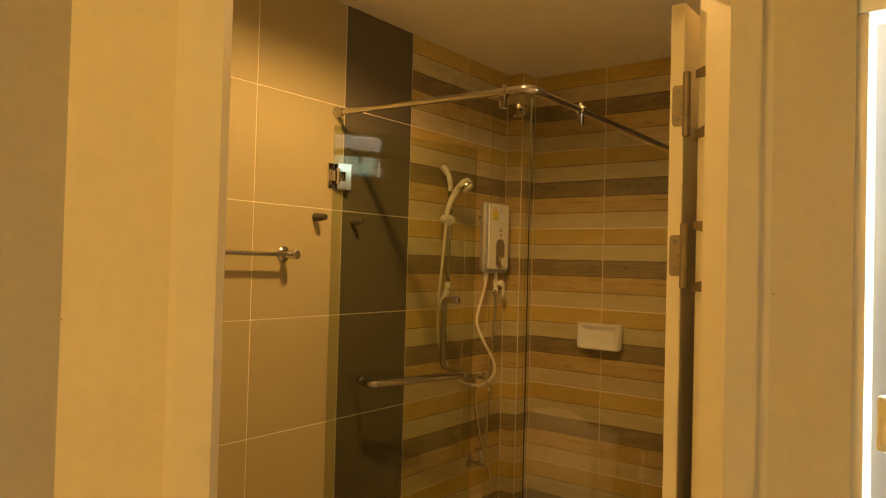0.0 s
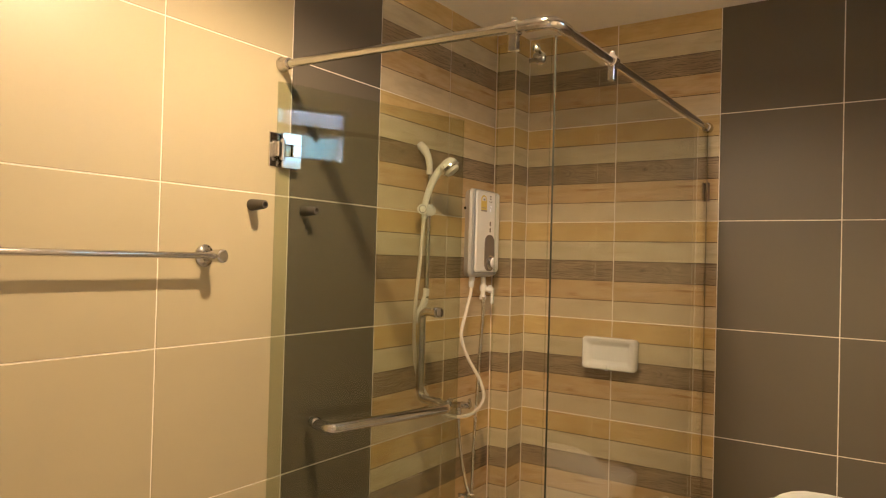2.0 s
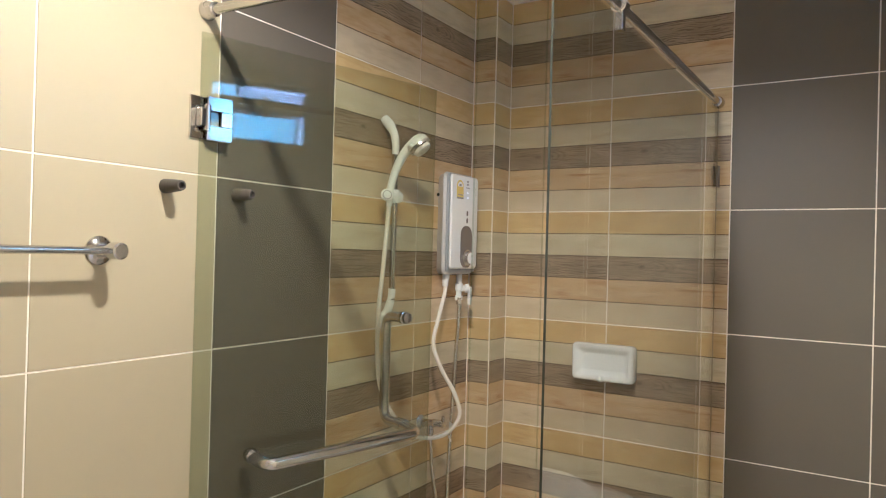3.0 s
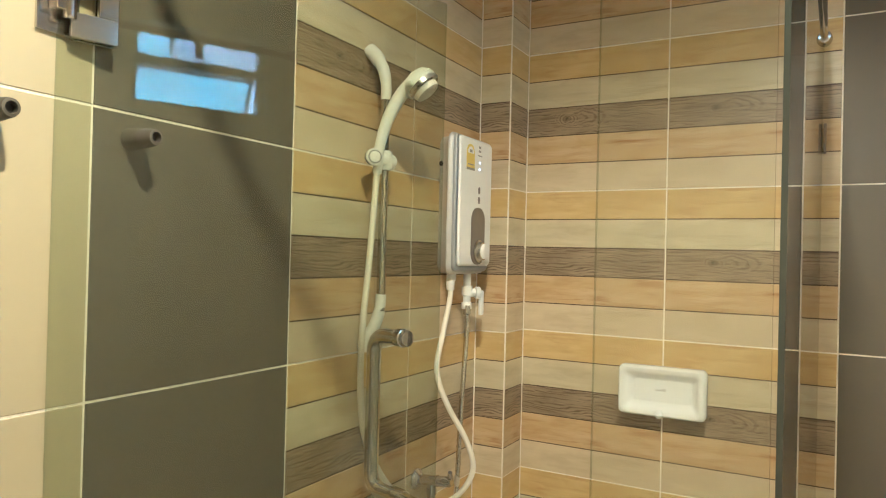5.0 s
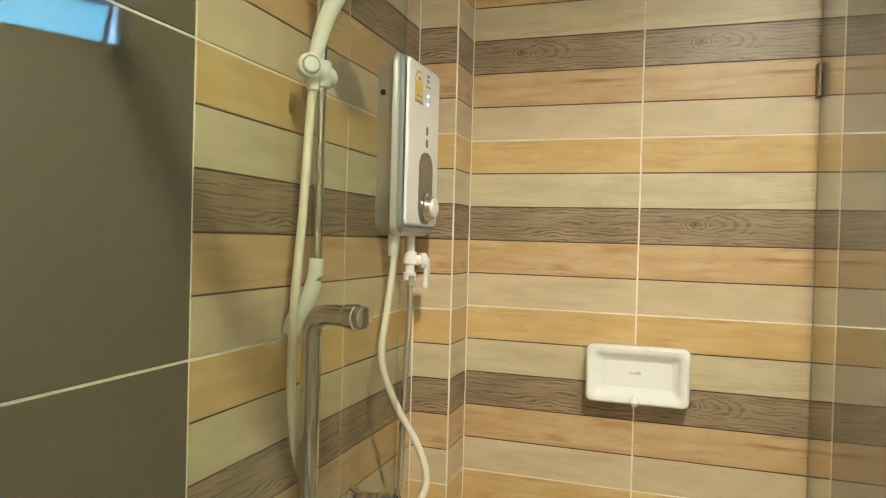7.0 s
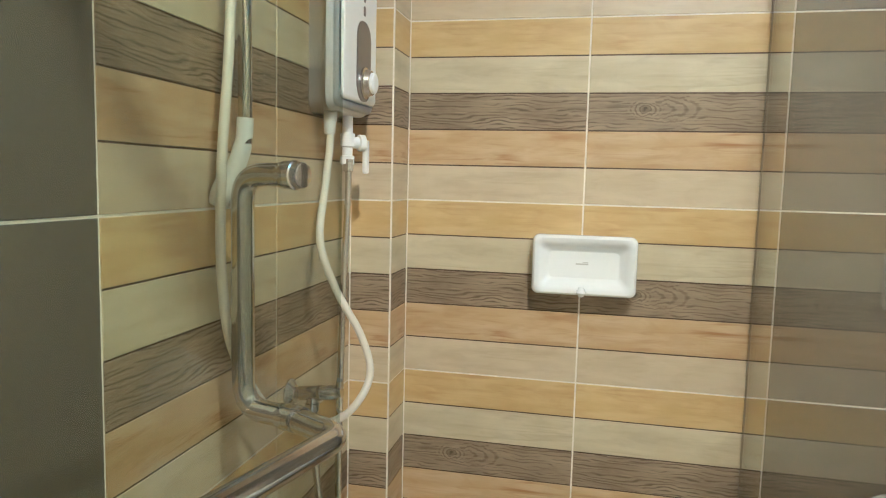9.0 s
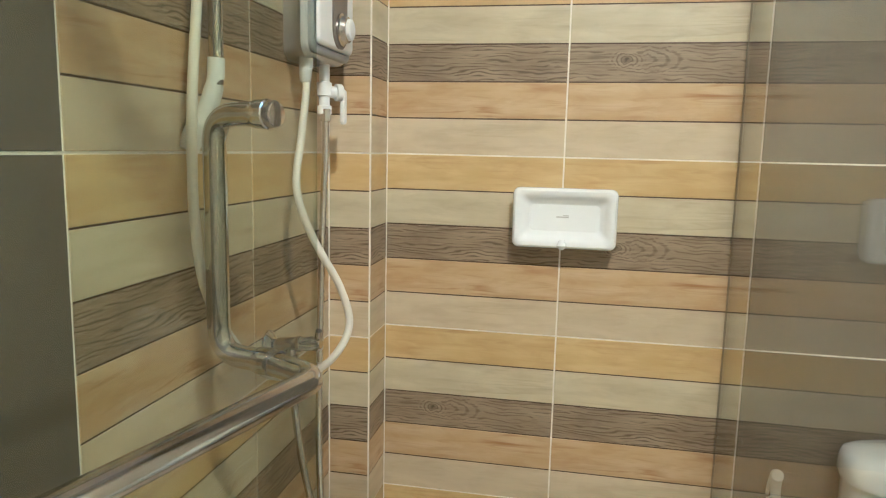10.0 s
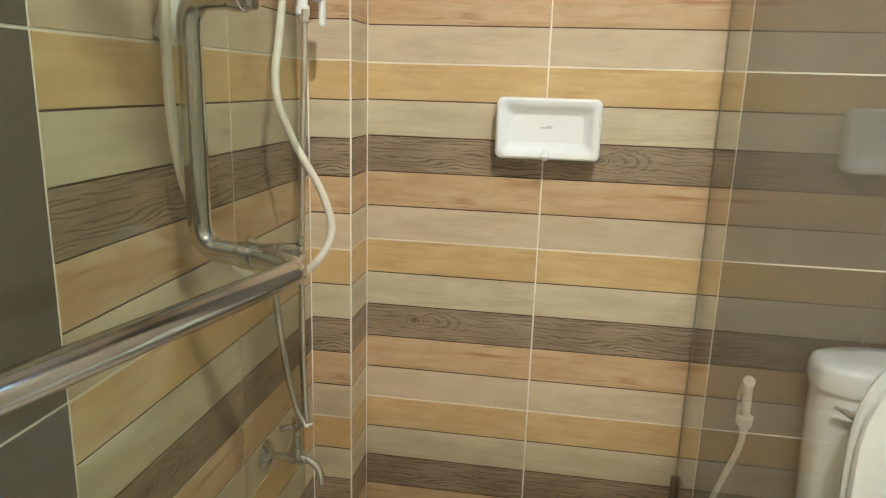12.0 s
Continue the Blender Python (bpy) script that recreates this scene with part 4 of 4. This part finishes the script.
    for a, b in zip(rows, rows[1:] + rows[:1]):
        for k in range(len(a)):
            ring.faces.new((a[k], a[(k + 1) % len(a)], b[(k + 1) % len(a)], b[k])).smooth = True
    part("seat", ring, M_CERAMIC, w, "raised white seat ring")
    for s in (-1, 1):
        part("bumper", bm_lathe((lx + s * 0.118, -0.327, 0.862), (0, -1, 0), [(0, 0.010), (0.008, 0.009), (0.010, 0.006)], 14), M_WHITE, w)
        part("seat_hinge", bm_tube([(cx + s * 0.075 - 0.02, -0.300, 0.414), (cx + s * 0.075 + 0.02, -0.300, 0.414)], 0.014, 16), M_WHITE, w)


toilet()

spray = thing("bidet_spray", (0.470, 0.0, 0.66), "white plastic bidet spray in a wall holder", "bidet spray")
part("wall_holder", joined(bm_box(0.470, 0.490, -0.014, -0.0005, 0.628, 0.676, 0.004), bm_box(0.474, 0.486, -0.030, -0.012, 0.640, 0.656, 0.003), bm_lathe((0.480, -0.040, 0.636), (0, 0, 1), [(0, 0.012), (0.002, 0.0155), (0.024, 0.0175), (0.026, 0.014)], 20)), M_WHITE, spray)
part("handle", bm_tube(smooth_path([(0.480, -0.040, 0.622), (0.479, -0.040, 0.680), (0.476, -0.041, 0.722), (0.473, -0.047, 0.742), (0.472, -0.056, 0.750)], 5), [0.0090] * 5 + [0.0105] * 5 + [0.0118] * 6 + [0.0125] * 5, 16), M_WHITE, spray)
part("spray_head", bm_lathe((0.472, -0.052, 0.746), (0, -0.85, 0.5), [(0, 0.0125), (0.010, 0.0130), (0.012, 0.0118), (0.0125, 0.004)], 20), M_WHITE, spray)
part("trigger", bm_tube(smooth_path([(0.470, -0.030, 0.735), (0.468, -0.022, 0.715), (0.466, -0.022, 0.690)], 4), 0.004, 10), M_WHITE, spray)
part("hose", bm_tube(smooth_path([(0.480, -0.040, 0.628), (0.475, -0.043, 0.585), (0.450, -0.046, 0.510), (0.428, -0.048, 0.440), (0.412, -0.046, 0.340), (0.420, -0.040, 0.240), (0.445, -0.030, 0.205), (0.450, -0.012, 0.200)], 8), 0.0068, 12), M_HOSE, spray)
part("inlet", bm_lathe((0.450, -0.0005, 0.200), (0, -1, 0), [(0, 0.022), (0.005, 0.020), (0.008, 0.010), (0.024, 0.010)], 18), M_CHROME, spray)


# ---- tiles ----
T, GAP = 0.40, 0.0018
tile_meshes = {}


def tile_mesh(kind, w, z0, z1, print_name):
    """A tile w wide, from z0 to z1 within a whole tile of 0.4 m, centred across, front at y = 0."""
    key, wood = (kind, round(w, 4), round(z0, 4), round(z1, 4), print_name), bool(print_name)
    if key in tile_meshes:
        return tile_meshes[key]
    me = bpy.data.meshes.new(kind)
    verts, faces, slots = [], [], []

    def block(x0, x1, za, zb, front, back, c, slot):
        k = len(verts)
        verts.extend([(x0, back, za), (x1, back, za), (x1, back, zb), (x0, back, zb), (x0, front + c, za), (x1, front + c, za), (x1, front + c, zb), (x0, front + c, zb),
                      (x0 + c, front, za + c), (x1 - c, front, za + c), (x1 - c, front, zb - c), (x0 + c, front, zb - c)])
        for a, b in ((0, 4), (4, 8)):
            for i in range(4):
                j = (i + 1) % 4
                faces.append((k + a + i, k + a + j, k + b + j, k + b + i))
                slots.append(slot)
        faces.append((k + 8, k + 9, k + 10, k + 11))
        slots.append(slot)

    x0, x1 = -w / 2 + GAP, w / 2 - GAP
    if wood:
        block(x0 + 0.0004, x1 - 0.0004, z0 + GAP, z1 - GAP, 0.0011, 0.006, 0.0003, 5)
        for i in range(5):
            hi, lo = T - i * T / 5, T - (i + 1) * T / 5
            a, b = max(lo, z0), min(hi, z1)
            if b - a > 0.004:
                block(x0, x1, a + (GAP if a in (z0, 0.0) or i == 4 else 0.0014), b - (GAP if i == 0 else 0.0014), 0.0, 0.005, 0.0006, i)
    else:
        block(x0, x1, z0 + GAP, z1 - GAP, 0.0, 0.006, 0.0008, 0)
    me.from_pydata(verts, [], faces)
    for m in PRINTS[print_name] + [M_JOINT] if wood else [M_GREY if kind == "grey_tile" else M_BEIGE]:
        me.materials.append(m)
    me.polygons.foreach_set("material_index", slots)
    me.update()
    tile_meshes[key] = me
    return me


def lay(kind, parent, columns, turn, place, knotty=()):
    """Tiles from floor to ceiling in columns of (start, end) along the wall; place(s) gives the plan point of s.
    knotty: for each column, the rows whose print shows a knot."""
    for c, (a, b) in enumerate(columns):
        for row in range(-1, 6):
            base = 0.2 + row * T
            z0 = 0.2 if row < 0 else 0.0
            print_name = ("knotty" if knotty and row in knotty[c] else "plain") if kind == "wood_plank_tile" else ""
            ob = new(kind, tile_mesh(kind, b - a, z0, T, print_name))
            x, y = place((a + b) / 2)
            ob.matrix_world = pose(x, y, base, 0, 0, turn)
            ob.parent = parent


lay("wood_plank_tile", wall_north, [(PX, 0.0), (0.0, 0.4)], 0, lambda s: (s, NY), ((1, 4), (2, 3, 4)))
lay("grey_tile", wall_north, [(0.4, 0.8), (0.8, 1.2)], 0, lambda s: (s, NY))
lay("wood_plank_tile", wall_west, [(-0.904, -0.481), (-0.481, PY)], 90, lambda s: (WX, s), ((1, 4), (5,)))
lay("grey_tile", wall_west, [(-1.304, -0.904)], 90, lambda s: (WX, s))
lay("beige_tile", wall_west, [(-1.716, -1.304), (-2.120, -1.716), (-2.524, -2.120), (-2.928, -2.524), (-3.1, -2.928)], 90, lambda s: (WX, s))
lay("wood_plank_tile", pillar, [(WX, PX)], 0, lambda s: (s, PY))
lay("wood_plank_tile", pillar, [(PY, 0.0)], 90, lambda s: (PX, s))
